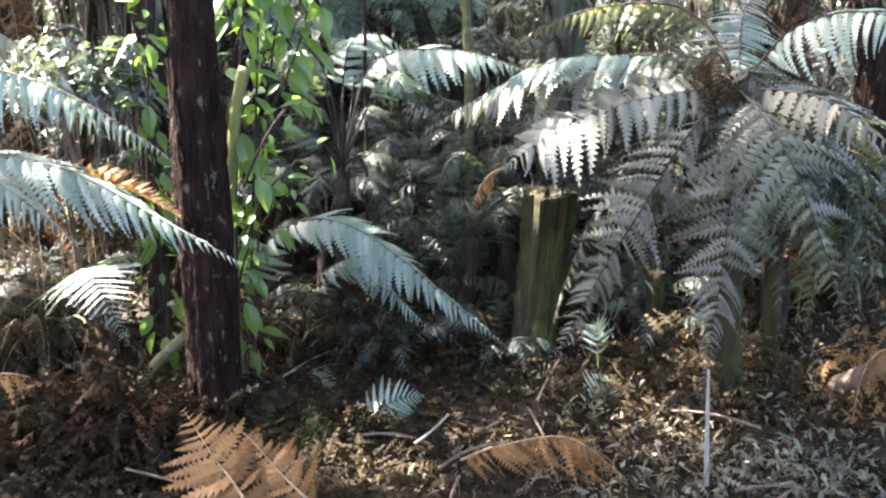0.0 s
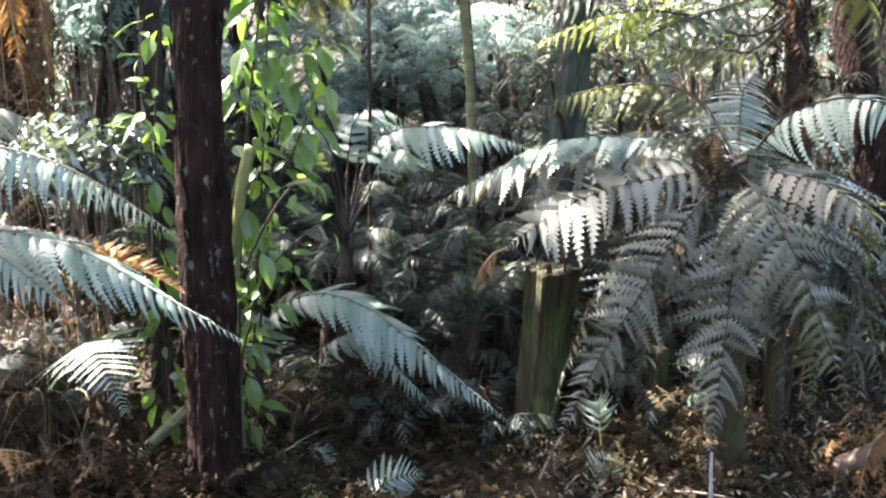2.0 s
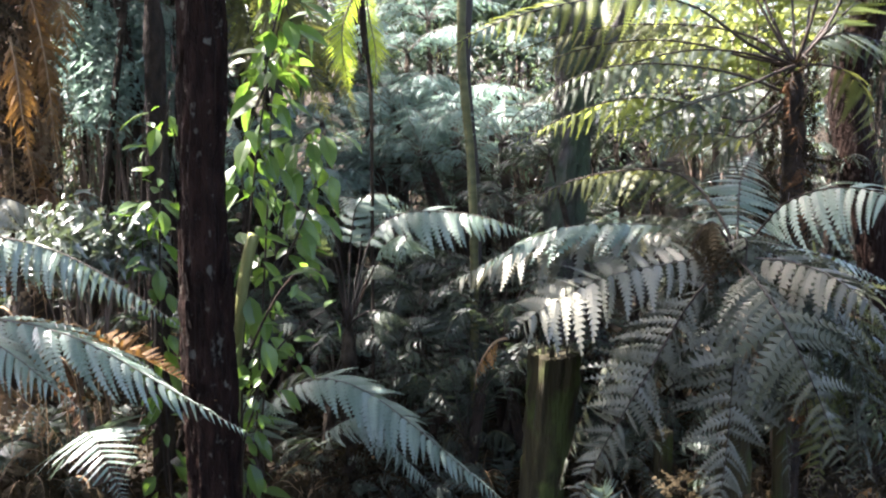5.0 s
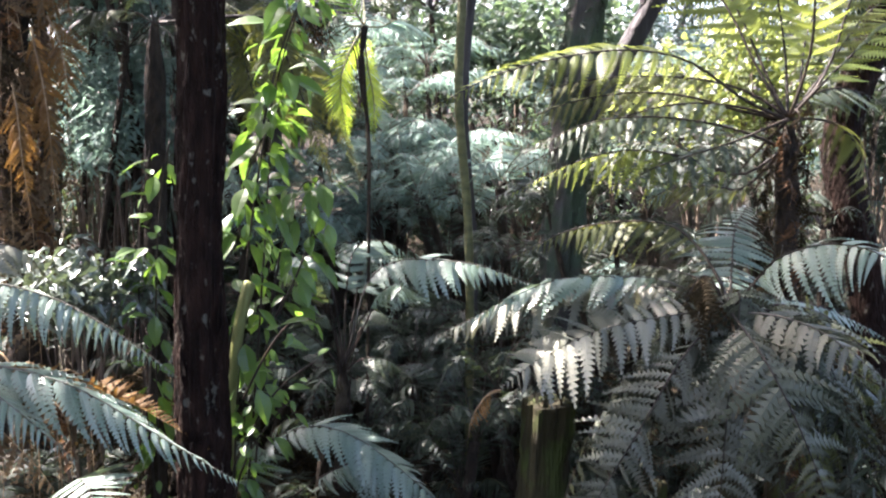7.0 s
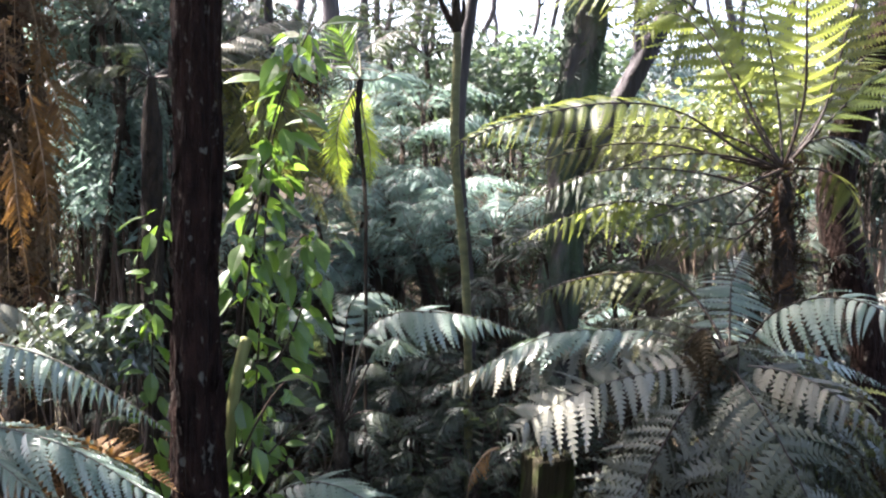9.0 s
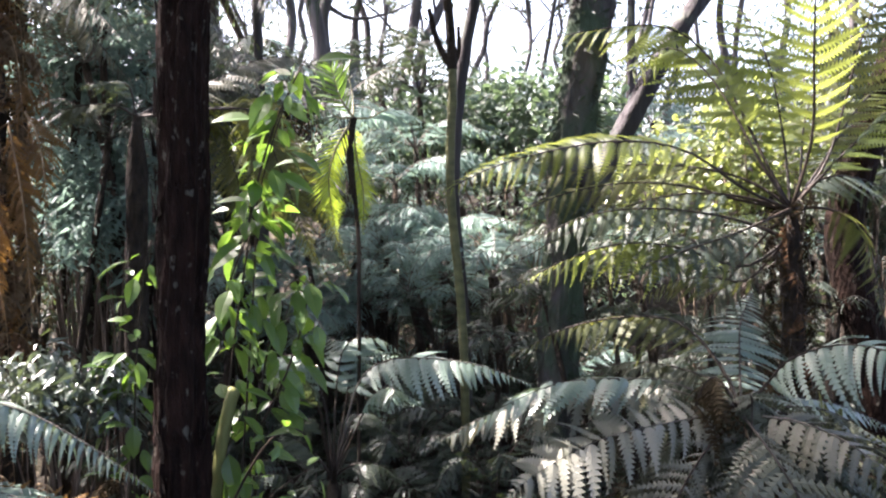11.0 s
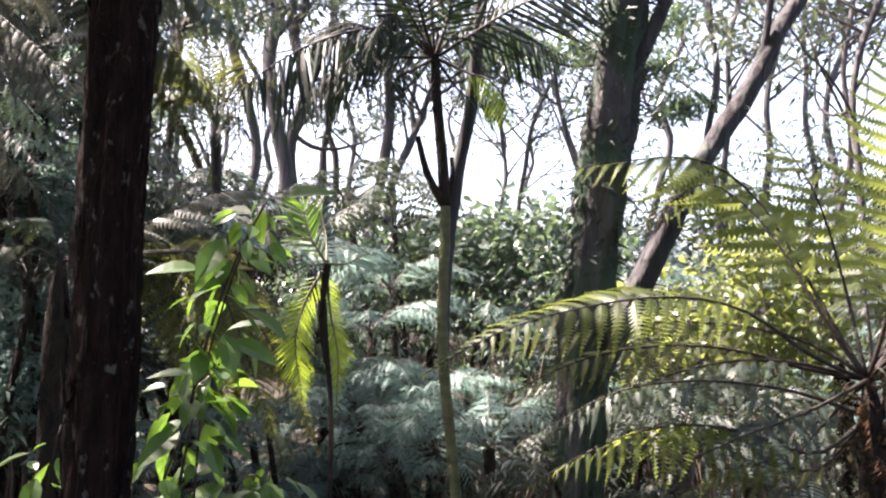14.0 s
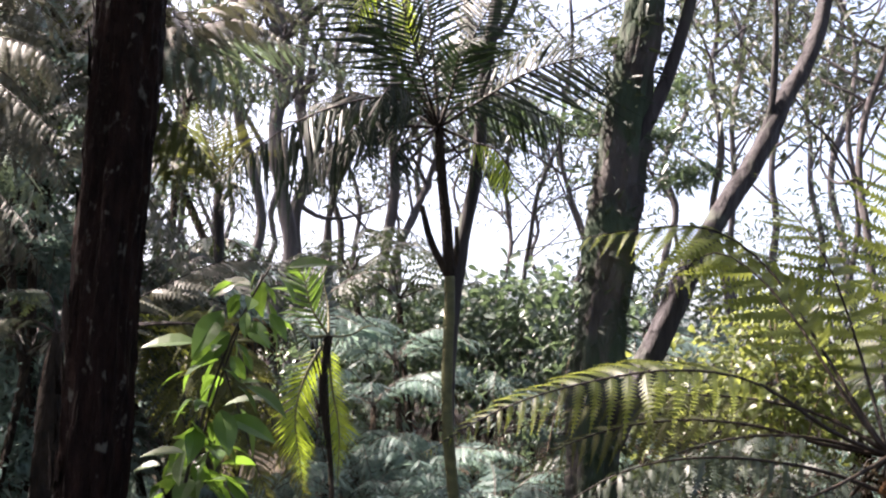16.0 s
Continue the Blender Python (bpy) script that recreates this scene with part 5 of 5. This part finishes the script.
for mids, tip, size, mt in (([(-1.74, 4.7, 3.72), (-1.6, 4.7, 3.57)], (-1.44, 4.7, 3.26), 0.28, GREY), ([(-1.91, 4.7, 3.5), (-1.69, 4.75, 3.35)], (-1.48, 4.75, 3.02), 0.28, HANGGREY),
                            ([(-1.98, 4.8, 3.26), (-1.79, 4.9, 3.17)], (-1.52, 4.9, 2.81), 0.26, SILVER),
                            ([(-2.01, 4.8, 3.02), (-1.81, 4.9, 2.91)], (-1.57, 5.0, 2.61), 0.26, HANGGREY), ([(-1.85, 4.7, 3.89), (-1.66, 4.7, 3.79)], (-1.42, 4.7, 3.57), 0.28, HANGGREY)):
    frond(fern, XC, mids, tip, size, mt, STIPE, bare=0.2, droop=0.7, shape="lacy", ragged=0.2)

for a, m, b in (((-1.85, 4.2, 2.34), (-1.79, 4.15, 2.06), (-1.72, 4.1, 1.54)), ((-1.78, 4.2, 2.39), (-1.7, 4.15, 2.26), (-1.65, 4.1, 1.99)), ((-1.9, 4.1, 2.09), (-1.85, 4.05, 1.89), (-1.82, 4.05, 1.52))):
    frond(fern, a, [m], b, 0.13, DEAD, DEADSTEM, bare=0.05, droop=0.5, shape="lacy", ragged=0.3, up=(0.3, -1, 0.2), sweep=0.6, name="dead_frond")

OC = (-2.05, 5.9, 4.54)
fern = thing("overhanging_tree_fern", "tall tree fern with a wide dim crown hanging overhead", "tree fern", "tree ferns")
fern_trunk(fern, at_ground((OC[0] - 0.1, OC[1], 0)), OC, 0.08, 0.07, FERNBARK, 30, 47)
orng = np.random.default_rng(31)
HANG = [((-1.37, 5.7, 4.16), (-0.87, 5.7, 4.2), (-0.45, 5.7, 3.98)), ((-1.46, 5.6, 4.09), (-1.11, 5.6, 4.0), (-0.76, 5.6, 3.76)), ((-1.59, 5.7, 3.97), (-1.31, 5.7, 3.58), (-0.92, 5.7, 3.07)), ((-1.6, 5.5, 3.69), (-1.33, 5.5, 3.23), (-0.96, 5.4, 2.66))]
for k in range(15):
    a, m, b = (V(q) for q in HANG[(0, 1, 2, 3, 2, 3)[k % 6]])
    off = orng.normal(0, 1, 3) * (0.16, 0.25, 0.18)
    frond(fern, OC, [a + 0.4 * off, m + 0.8 * off], b + 1.2 * off, 0.36 * orng.uniform(0.8, 1.1), (HANGGREY, GREY, SILVER, GREY, OLIVE)[k % 5], STIPE, bare=0.15, droop=0.6, shape=("long", "soft")[k % 2], ragged=0.2)
for k in range(5):
    b = V((-1.8, 5.2, 3.12)) + orng.normal(0, 1, 3) * (0.16, 0.2, 0.5)
    m = (V(OC) + b) / 2 + np.array([-0.1, -0.1, 0.1])
    frond(fern, OC, [m], b, 0.36 * orng.uniform(0.8, 1.1), (HANGGREY, SILVER, GREY)[k % 3], STIPE, bare=0.15, droop=0.6, shape=("long", "soft")[k % 2], ragged=0.2)

LC = (-1.40, 4.50, 2.40)
fern = thing("thin_tree_fern", "thin-trunked tree fern with a flat shaded crown", "tree fern", "tree ferns")
fern_trunk(fern, at_ground((-1.45, 4.50, 1.48)), LC, 0.052, 0.048, FERNBARK, 30, 41)
# lit and shaded fronds differ by leaf colour, SUNFERN against DIMGREY, DARKFERN, GLOOM
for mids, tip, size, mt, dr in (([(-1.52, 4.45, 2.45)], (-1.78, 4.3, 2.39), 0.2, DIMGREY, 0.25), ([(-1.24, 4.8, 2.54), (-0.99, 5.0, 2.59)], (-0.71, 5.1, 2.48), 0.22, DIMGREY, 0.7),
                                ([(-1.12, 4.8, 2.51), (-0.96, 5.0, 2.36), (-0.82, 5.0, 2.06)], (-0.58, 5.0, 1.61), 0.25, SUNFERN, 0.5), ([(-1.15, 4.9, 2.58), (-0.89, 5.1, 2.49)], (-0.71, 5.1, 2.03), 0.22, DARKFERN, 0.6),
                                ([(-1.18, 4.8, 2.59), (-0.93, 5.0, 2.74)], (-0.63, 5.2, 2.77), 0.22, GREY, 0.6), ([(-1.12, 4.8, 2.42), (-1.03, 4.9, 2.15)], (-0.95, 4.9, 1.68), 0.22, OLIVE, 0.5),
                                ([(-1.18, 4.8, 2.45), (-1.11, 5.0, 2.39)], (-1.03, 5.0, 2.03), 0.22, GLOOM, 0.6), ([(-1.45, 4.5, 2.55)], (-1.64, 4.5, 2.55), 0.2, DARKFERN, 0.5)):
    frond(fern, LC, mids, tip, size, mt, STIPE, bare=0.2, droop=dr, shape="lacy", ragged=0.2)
for mids, tip, size in (([(-0.89, 4.5, 2.42), (-0.75, 4.45, 2.19), (-0.66, 4.4, 1.96)], (-0.55, 4.4, 1.66), 0.17), ([(-0.84, 4.5, 2.43), (-0.67, 4.5, 2.16), (-0.55, 4.5, 1.94)], (-0.43, 4.5, 1.68), 0.15),
                        ([(-0.96, 4.6, 2.44), (-0.88, 4.55, 2.31), (-0.79, 4.5, 2.02)], (-0.74, 4.5, 1.75), 0.15)):
    frond(fern, LC, mids, tip, size, OLIVE, STIPE, bare=0.3, droop=0.25, shape="lacy", ragged=0.22, up=(0.2, -1, 0.3), sweep=0.5)
for k in range(7):
    p0 = V((-0.77, 5.0, 2.5)) + np.array([0.035 * (k - 3), 0.03 * (k % 3), 0])
    frond(fern, p0, p0 + np.array([0.02, 0, -0.08]), p0 + np.array([0.03 * (k % 3 - 1), 0, -0.2 - 0.05 * (k % 4)]), 0.09, (BROWN, RUST, DEBRIS)[k % 3], DEADSTEM, bare=0.05, droop=0.9, shape="rag", name="dead_frond", fused=True, ragged=0.4)

# ---------------------------------------------------------------- floor clutter
def fallen(name, label, a, m, b, r0, r1, material, category="log"):
    o = part(name, *tube(bend(a, m, b, 40), np.linspace(r0, r1, 40), 14, 0.3, len(label), flute=0.25, grain=0.2), material)
    return tagged(o, label, category)


fallen("fallen_branch", "mossy green fallen branch propped against the trunk", (-1.43, 3.72, -0.16), (-1.27, 3.74, 0.01), (-1.11, 3.76, 0.17), 0.026, 0.022, POLEBARK, "branch")
fallen("fallen_log", "dry fallen log lit golden by the sun", (1.43, 3.70, -0.17), (1.61, 3.60, 0.01), (1.82, 3.50, 0.18), 0.04, 0.035, TWIG)
fallen("fallen_log", "dark fallen log slanting in the shade", (1.49, 4.20, -0.13), (1.74, 4.20, 0.01), (1.99, 4.20, 0.14), 0.035, 0.03, FERNBARK)
fallen("fallen_branch", "grey branch lying on the floor beside the stump", (0.27, 3.90, -0.18), (0.53, 3.90, -0.12), (0.75, 3.90, -0.05), 0.02, 0.015, TWIG, "branch")
fallen("pale_stalk", "pale bare dead stalk standing upright", (0.89, 2.90, -0.14), (0.89, 2.95, 0.07), (0.89, 3.00, 0.33), 0.011, 0.005, PALEWOOD, "stalk")
post = trunk_thing("mossy_post", "short mossy dead fern trunk in shade", at_ground((0.96, 4.10, -0.24)), (0.94, 4.10, 0.02), (0.95, 4.10, 0.35), 0.045, 0.04, MOSSBARK, 30, 14, 0.3, 0.3, 51)
post = trunk_thing("mossy_post", "dark mossy fern trunk with one sunlit patch", at_ground((1.44, 3.90, -0.28)), (1.42, 3.90, 0.10), (1.40, 3.90, 0.61), 0.045, 0.04, MOSSBARK, 30, 14, 0.3, 0.3, 52)


def floor_frond(label, a, m, b, size, material, **k):
    root = thing("fallen_frond", label, "dead frond", "dead fronds")
    frond(root, a, m, b, size, material, DEADSTEM, **k)


floor_frond("golden brown dead fern frond lying on the floor", (-0.56, 2.5, -0.0), [(-0.66, 2.62, 0.1), (-0.77, 2.75, 0.15)], (-0.91, 2.95, 0.2), 0.25, DEAD, bare=0.04, droop=0.15, separate=True, shape="silver", ragged=0.16, sweep=0.35, up=(0, -0.7, 1))
floor_frond("golden brown dead fern frond lying on the floor", (-0.41, 2.6, 0.03), [(-0.53, 2.68, 0.11)], (-0.7, 2.85, 0.18), 0.17, DEAD, bare=0.04, droop=0.3, separate=True, shape="silver", ragged=0.25, sweep=0.35, up=(0, -0.5, 1))
floor_frond("curled orange dead frond on the litter", (0.04, 2.9, 0.04), [(0.16, 2.9, 0.09), (0.39, 2.85, 0.15)], (0.59, 2.8, 0.02), 0.17, DEAD, bare=0.02, droop=0.9, separate=True, shape="lacy", ragged=0.3, sweep=0.3, up=(0, 0.25, 1), peak=0.5)
floor_frond("orange dead frond in the corner of the clearing", (-1.78, 3.20, 0.16), (-1.60, 3.20, 0.23), (-1.50, 3.20, 0.18), 0.12, DEAD, count=14, droop=0.6, separate=True, shape="rag")
floor_frond("sunlit dry frond draped over the log", (1.76, 3.40, 0.24), (1.62, 3.40, 0.17), (1.55, 3.30, -0.09), 0.12, DEAD, count=18, droop=0.7, separate=True, shape="rag")
floor_frond("brown dead frond hanging in the shade", (-1.64, 3.90, 0.20), (-1.57, 3.80, 0.08), (-1.75, 3.80, -0.27), 0.14, BROWN, count=18, droop=0.8, shape="rag")
floor_frond("small hanging orange dead frond", (0.19, 3.20, 0.99), (0.11, 3.20, 0.94), (0.08, 3.20, 0.82), 0.06, DEAD, count=14, droop=0.6, separate=True, shape="rag")


for k in range(12):
    px, py = -2.15 + 0.09 * (k % 6) + 0.02 * k, 3.75 + 0.07 * (k % 4)
    pz = 0.95 - 0.06 * (k // 3)
    floor_frond("limp brown dead frond hanging from a tree fern", (px, py, pz), (px + 0.12, py - 0.06, pz - 0.12), (px + 0.16, py - 0.1, pz - 0.55), 0.13, RUST if k % 3 == 0 else BROWN, count=14, droop=0.9, shape="rag")


def heap(label, centre, radii, n, size, material, shape="rag"):
    c = V(centre)
    frames = []
    for _ in range(n):
        d = rng.normal(0, 0.5, 3) * radii
        d[2] = abs(d[2]) * math.exp(-2 * ((d[0] / radii[0]) ** 2 + (d[1] / radii[1]) ** 2))
        x, y = c[0] + d[0], c[1] + d[1]
        frames.append((np.array([x, y, float(ground_height(x, y)) + d[2] + 0.02]), random_frame(size * rng.uniform(0.5, 1.4), 0.3)))
    tagged(part("fern_debris", *settle(shape, frames), material, smooth=False), label, "debris", kind="stuff")


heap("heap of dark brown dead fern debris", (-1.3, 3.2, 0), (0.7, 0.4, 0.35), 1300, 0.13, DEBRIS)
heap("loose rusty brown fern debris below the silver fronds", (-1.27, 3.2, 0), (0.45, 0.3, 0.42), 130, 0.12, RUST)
# heap added to darken the shaded hollow behind the trunk
heap("nearly black fern debris added as the shade of the hollow behind the trunk", (-0.25, 4.15, 0), (0.8, 0.45, 0.4), 1100, 0.13, DEBRIS)
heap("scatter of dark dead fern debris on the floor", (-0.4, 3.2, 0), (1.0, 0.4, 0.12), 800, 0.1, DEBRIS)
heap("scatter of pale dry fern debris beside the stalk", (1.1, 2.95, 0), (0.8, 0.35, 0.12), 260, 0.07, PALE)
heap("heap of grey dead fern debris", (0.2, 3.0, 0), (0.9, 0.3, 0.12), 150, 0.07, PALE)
heap("cushion of bright green moss on the floor", (-0.51, 3.30, -0.08), (0.09, 0.07, 0.12), 700, 0.02, GREEN, "slim")
heap("low green ground plants in the shade", (1.25, 2.95, -0.06), (0.4, 0.25, 0.2), 420, 0.05, DIMGREY, "slim")
heap("heap of dry golden fern debris beside the log", (1.75, 3.6, 0), (0.35, 0.3, 0.3), 150, 0.1, DEAD)
heap("heap of brown fern debris under the tree fern", (1.0, 3.7, 0), (0.7, 0.4, 0.3), 700, 0.12, BROWN)


def grass_tuft(base, n, length, material, label):
    root = thing("grass_tuft", label, "grass", "grass tufts")
    b = V(at_ground(base))
    me = shared_mesh("strap", material, "blade")
    for k in range(n):
        a = rng.uniform(0, 2 * math.pi)
        x = unit(np.array([math.cos(a), math.sin(a), rng.uniform(0.4, 1.8)]))
        y = unit(np.cross((0, 0, 1), x))
        ax = np.stack([x * length * rng.uniform(0.6, 1.2), y * length * 0.35, np.cross(x, y) * length * 1.4], 1)
        q = new("blade", me)
        q.parent = root
        q.matrix_basis = Matrix([[*ax[r], b[r]] for r in range(3)] + [[0, 0, 0, 1]])


grass_tuft((-0.79, 3.90, -0.07), 26, 0.34, GLOSSBUSH, "tuft of thin arching grass blades catching light")
grass_tuft((0.15, 4.00, -0.22), 22, 0.26, DARKFERN, "dark tuft of thin arching grass")
grass_tuft((1.29, 3.20, -0.09), 24, 0.25, DARKFERN, "dark tuft of thin arching grass")
grass_tuft((0.85, 4.00, -0.08), 24, 0.28, DIMGREY, "dull tuft of dry arching grass")
fallen("dry_stick", "pale dry stick leaning on the litter", (-0.12, 3.00, 0.05), (-0.06, 3.02, 0.09), (0.00, 3.05, 0.14), 0.005, 0.004, PALEWOOD, "stick")
fallen("dry_stick", "thin yellowish stick leaning over the litter", (0.67, 3.20, -0.01), (0.76, 3.20, 0.08), (0.84, 3.20, 0.16), 0.004, 0.003, TWIG, "stick")
for k in range(22):
    x, y, a = rng.uniform(-1.8, 1.9), rng.uniform(2.5, 4.4), rng.uniform(0, math.pi)
    ln = rng.uniform(0.12, 0.4)
    z = float(ground_height(x, y)) + 0.07
    fallen("dry_stick", "thin brown stick lying on the litter", (x, y, z), (x + 0.5 * ln * math.cos(a), y + 0.5 * ln * math.sin(a), z + rng.uniform(0, 0.04)), (x + ln * math.cos(a), y + ln * math.sin(a), z + rng.uniform(-0.02, 0.06)), 0.006, 0.004, TWIG, "stick")["group"] = "sticks"


def seedling(base, tip, size, label="small bluish fern seedling on the floor"):
    root = thing("fern_seedling", label, "fern", "fern seedlings")
    b, t = V(base), V(tip)
    frond(root, b, (b + t) / 2 + np.array([0, 0.02, 0.05]), t, size, SILVER, RACHIS, 14, 0.15, 0.3, thick=0.004, up=(0, -1, 0.6))


seedling((-0.41, 3.40, -0.17), (-0.10, 3.50, -0.00), 0.15)
seedling((0.58, 3.50, -0.18), (0.64, 3.50, 0.08), 0.12)
seedling((0.64, 3.70, 0.03), (0.61, 3.70, 0.24), 0.11)
seedling((-0.69, 3.90, -0.09), (-0.43, 3.60, -0.12), 0.08)

# ---------------------------------------------------------------- unseen roof of leaves, added to shade and dapple the clearing
# places kept sunlit: crown leaves between them and the sun are left out
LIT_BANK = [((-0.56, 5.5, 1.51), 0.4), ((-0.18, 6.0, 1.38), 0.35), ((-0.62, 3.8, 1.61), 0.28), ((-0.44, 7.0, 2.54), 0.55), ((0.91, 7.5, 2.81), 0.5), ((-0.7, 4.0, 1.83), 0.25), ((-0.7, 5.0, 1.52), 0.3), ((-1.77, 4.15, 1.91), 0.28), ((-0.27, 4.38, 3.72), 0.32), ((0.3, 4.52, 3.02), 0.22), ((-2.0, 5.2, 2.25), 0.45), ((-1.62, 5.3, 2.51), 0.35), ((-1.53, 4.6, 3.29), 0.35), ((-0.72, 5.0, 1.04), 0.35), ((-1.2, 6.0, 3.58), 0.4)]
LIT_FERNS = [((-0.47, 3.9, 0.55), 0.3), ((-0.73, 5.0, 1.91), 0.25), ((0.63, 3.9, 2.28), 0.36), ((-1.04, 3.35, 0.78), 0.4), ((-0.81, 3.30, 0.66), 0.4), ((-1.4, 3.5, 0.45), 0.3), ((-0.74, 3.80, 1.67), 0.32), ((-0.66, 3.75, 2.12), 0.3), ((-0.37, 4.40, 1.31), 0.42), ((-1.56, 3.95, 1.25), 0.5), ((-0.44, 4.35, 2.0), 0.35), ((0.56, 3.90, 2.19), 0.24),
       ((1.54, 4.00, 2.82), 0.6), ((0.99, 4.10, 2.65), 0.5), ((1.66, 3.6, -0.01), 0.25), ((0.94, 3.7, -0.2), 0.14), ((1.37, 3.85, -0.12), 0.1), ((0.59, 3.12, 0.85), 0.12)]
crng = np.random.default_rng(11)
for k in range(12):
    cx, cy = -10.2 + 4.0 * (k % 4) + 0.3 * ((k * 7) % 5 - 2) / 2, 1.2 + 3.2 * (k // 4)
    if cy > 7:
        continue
    t = thing("canopy_tree", "unseen leafy tree crown added overhead to shade the clearing", "tree", "canopy trees")
    frames = []
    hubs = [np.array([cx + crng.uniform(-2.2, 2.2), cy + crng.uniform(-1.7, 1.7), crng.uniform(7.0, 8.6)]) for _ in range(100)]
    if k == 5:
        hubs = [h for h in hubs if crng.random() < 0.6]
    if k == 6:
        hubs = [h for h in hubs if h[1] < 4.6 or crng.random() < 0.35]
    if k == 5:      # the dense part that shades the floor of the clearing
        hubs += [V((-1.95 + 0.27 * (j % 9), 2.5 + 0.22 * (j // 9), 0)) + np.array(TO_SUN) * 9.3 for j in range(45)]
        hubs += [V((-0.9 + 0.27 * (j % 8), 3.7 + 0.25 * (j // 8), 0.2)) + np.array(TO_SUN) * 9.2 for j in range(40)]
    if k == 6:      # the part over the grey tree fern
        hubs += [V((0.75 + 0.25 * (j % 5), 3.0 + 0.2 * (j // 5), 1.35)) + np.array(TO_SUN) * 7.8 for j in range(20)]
    for h in hubs:
        for _ in range(14):
            p = h + crng.normal(0, 1, 3) * (0.28, 0.28, 0.12)
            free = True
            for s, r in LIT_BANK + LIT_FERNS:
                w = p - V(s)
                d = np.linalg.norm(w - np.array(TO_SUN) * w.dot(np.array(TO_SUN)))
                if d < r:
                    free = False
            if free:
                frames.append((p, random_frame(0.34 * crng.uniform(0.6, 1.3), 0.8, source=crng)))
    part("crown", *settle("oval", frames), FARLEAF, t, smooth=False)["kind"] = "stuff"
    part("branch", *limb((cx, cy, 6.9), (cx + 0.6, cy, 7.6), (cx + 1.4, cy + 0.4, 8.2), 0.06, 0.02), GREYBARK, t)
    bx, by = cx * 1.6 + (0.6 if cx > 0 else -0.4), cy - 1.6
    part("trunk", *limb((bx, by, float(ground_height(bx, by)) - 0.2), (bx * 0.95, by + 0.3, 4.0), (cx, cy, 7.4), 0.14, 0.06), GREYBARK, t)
    # further unseen copies that cut the skylight from behind and beside
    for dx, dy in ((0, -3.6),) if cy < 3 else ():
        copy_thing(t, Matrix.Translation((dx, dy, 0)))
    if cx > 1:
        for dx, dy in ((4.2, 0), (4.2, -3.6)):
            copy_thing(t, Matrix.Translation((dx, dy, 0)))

# undergrowth round the clearing where the camera stands
litter("clearing_litter", "brown fallen leaves round the edge of the clearing", 4200, (-5.0, 5.0), (-5.0, 2.2), 0.06, BROWN, "oval")
under = bush("understorey_shrub", "dim leafy shrub at the edge of the clearing", (-3.2, -0.6, 0.6), (0.8, 0.7, 0.6), 800, 0.11, FARLEAF, "slim", 10, "understorey shrubs")
for dx, dy, sc in ((0.4, -2.4, 1.2), (1.2, -4.2, 1.0), (3.0, -3.4, 1.3), (4.6, -3.0, 1.1), (6.2, -2.2, 1.2), (6.6, 0.2, 1.0), (6.0, 2.2, 1.1), (-1.4, 1.6, 1.2), (7.8, 1.4, 1.3), (-2.0, -1.4, 1.3), (0.6, 2.0, 0.9), (3.4, -2.0, 0.9),
                   (-7.0, -3.0, 2.6), (-6.4, 1.2, 2.4), (-3.6, -7.4, 2.8), (1.4, -8.2, 2.6), (5.4, -8.4, 3.0), (9.6, -7.0, 2.7), (12.4, -2.8, 2.8), (12.8, 2.0, 2.5), (-6.6, 6.0, 2.4), (11.6, 6.4, 2.6)):
    copy_thing(under, Matrix.Translation((dx - 3.2 * (1 - sc), dy - 0.6 * (1 - sc), 0.12 * (sc - 1))) @ Matrix.Rotation(0.0, 4, "Z") @ Matrix.Diagonal((sc, sc, sc, 1)))
for k in range(100):
    x, y = grng.uniform(-6.5, 6.5), grng.uniform(-5.5, 3.2)
    if (y > 0 and abs(x) < 0.58 * y + 1.0) or (abs(x) < 1.2 and y > -1.6) or (x < -1.5 and y > 2.3):
        continue
    low = float(ground_height(x, y))
    if k % 4 == 0 and y < 1.6:
        plant(CROWND, x, y, low + grng.uniform(1.2, 2.6), grng.uniform(0.7, 1.1))
    else:
        plant((SHADEF, SHADEF, BROWNF)[k % 3], x, y, low + grng.uniform(0.05, 0.4), grng.uniform(0.7, 1.2))
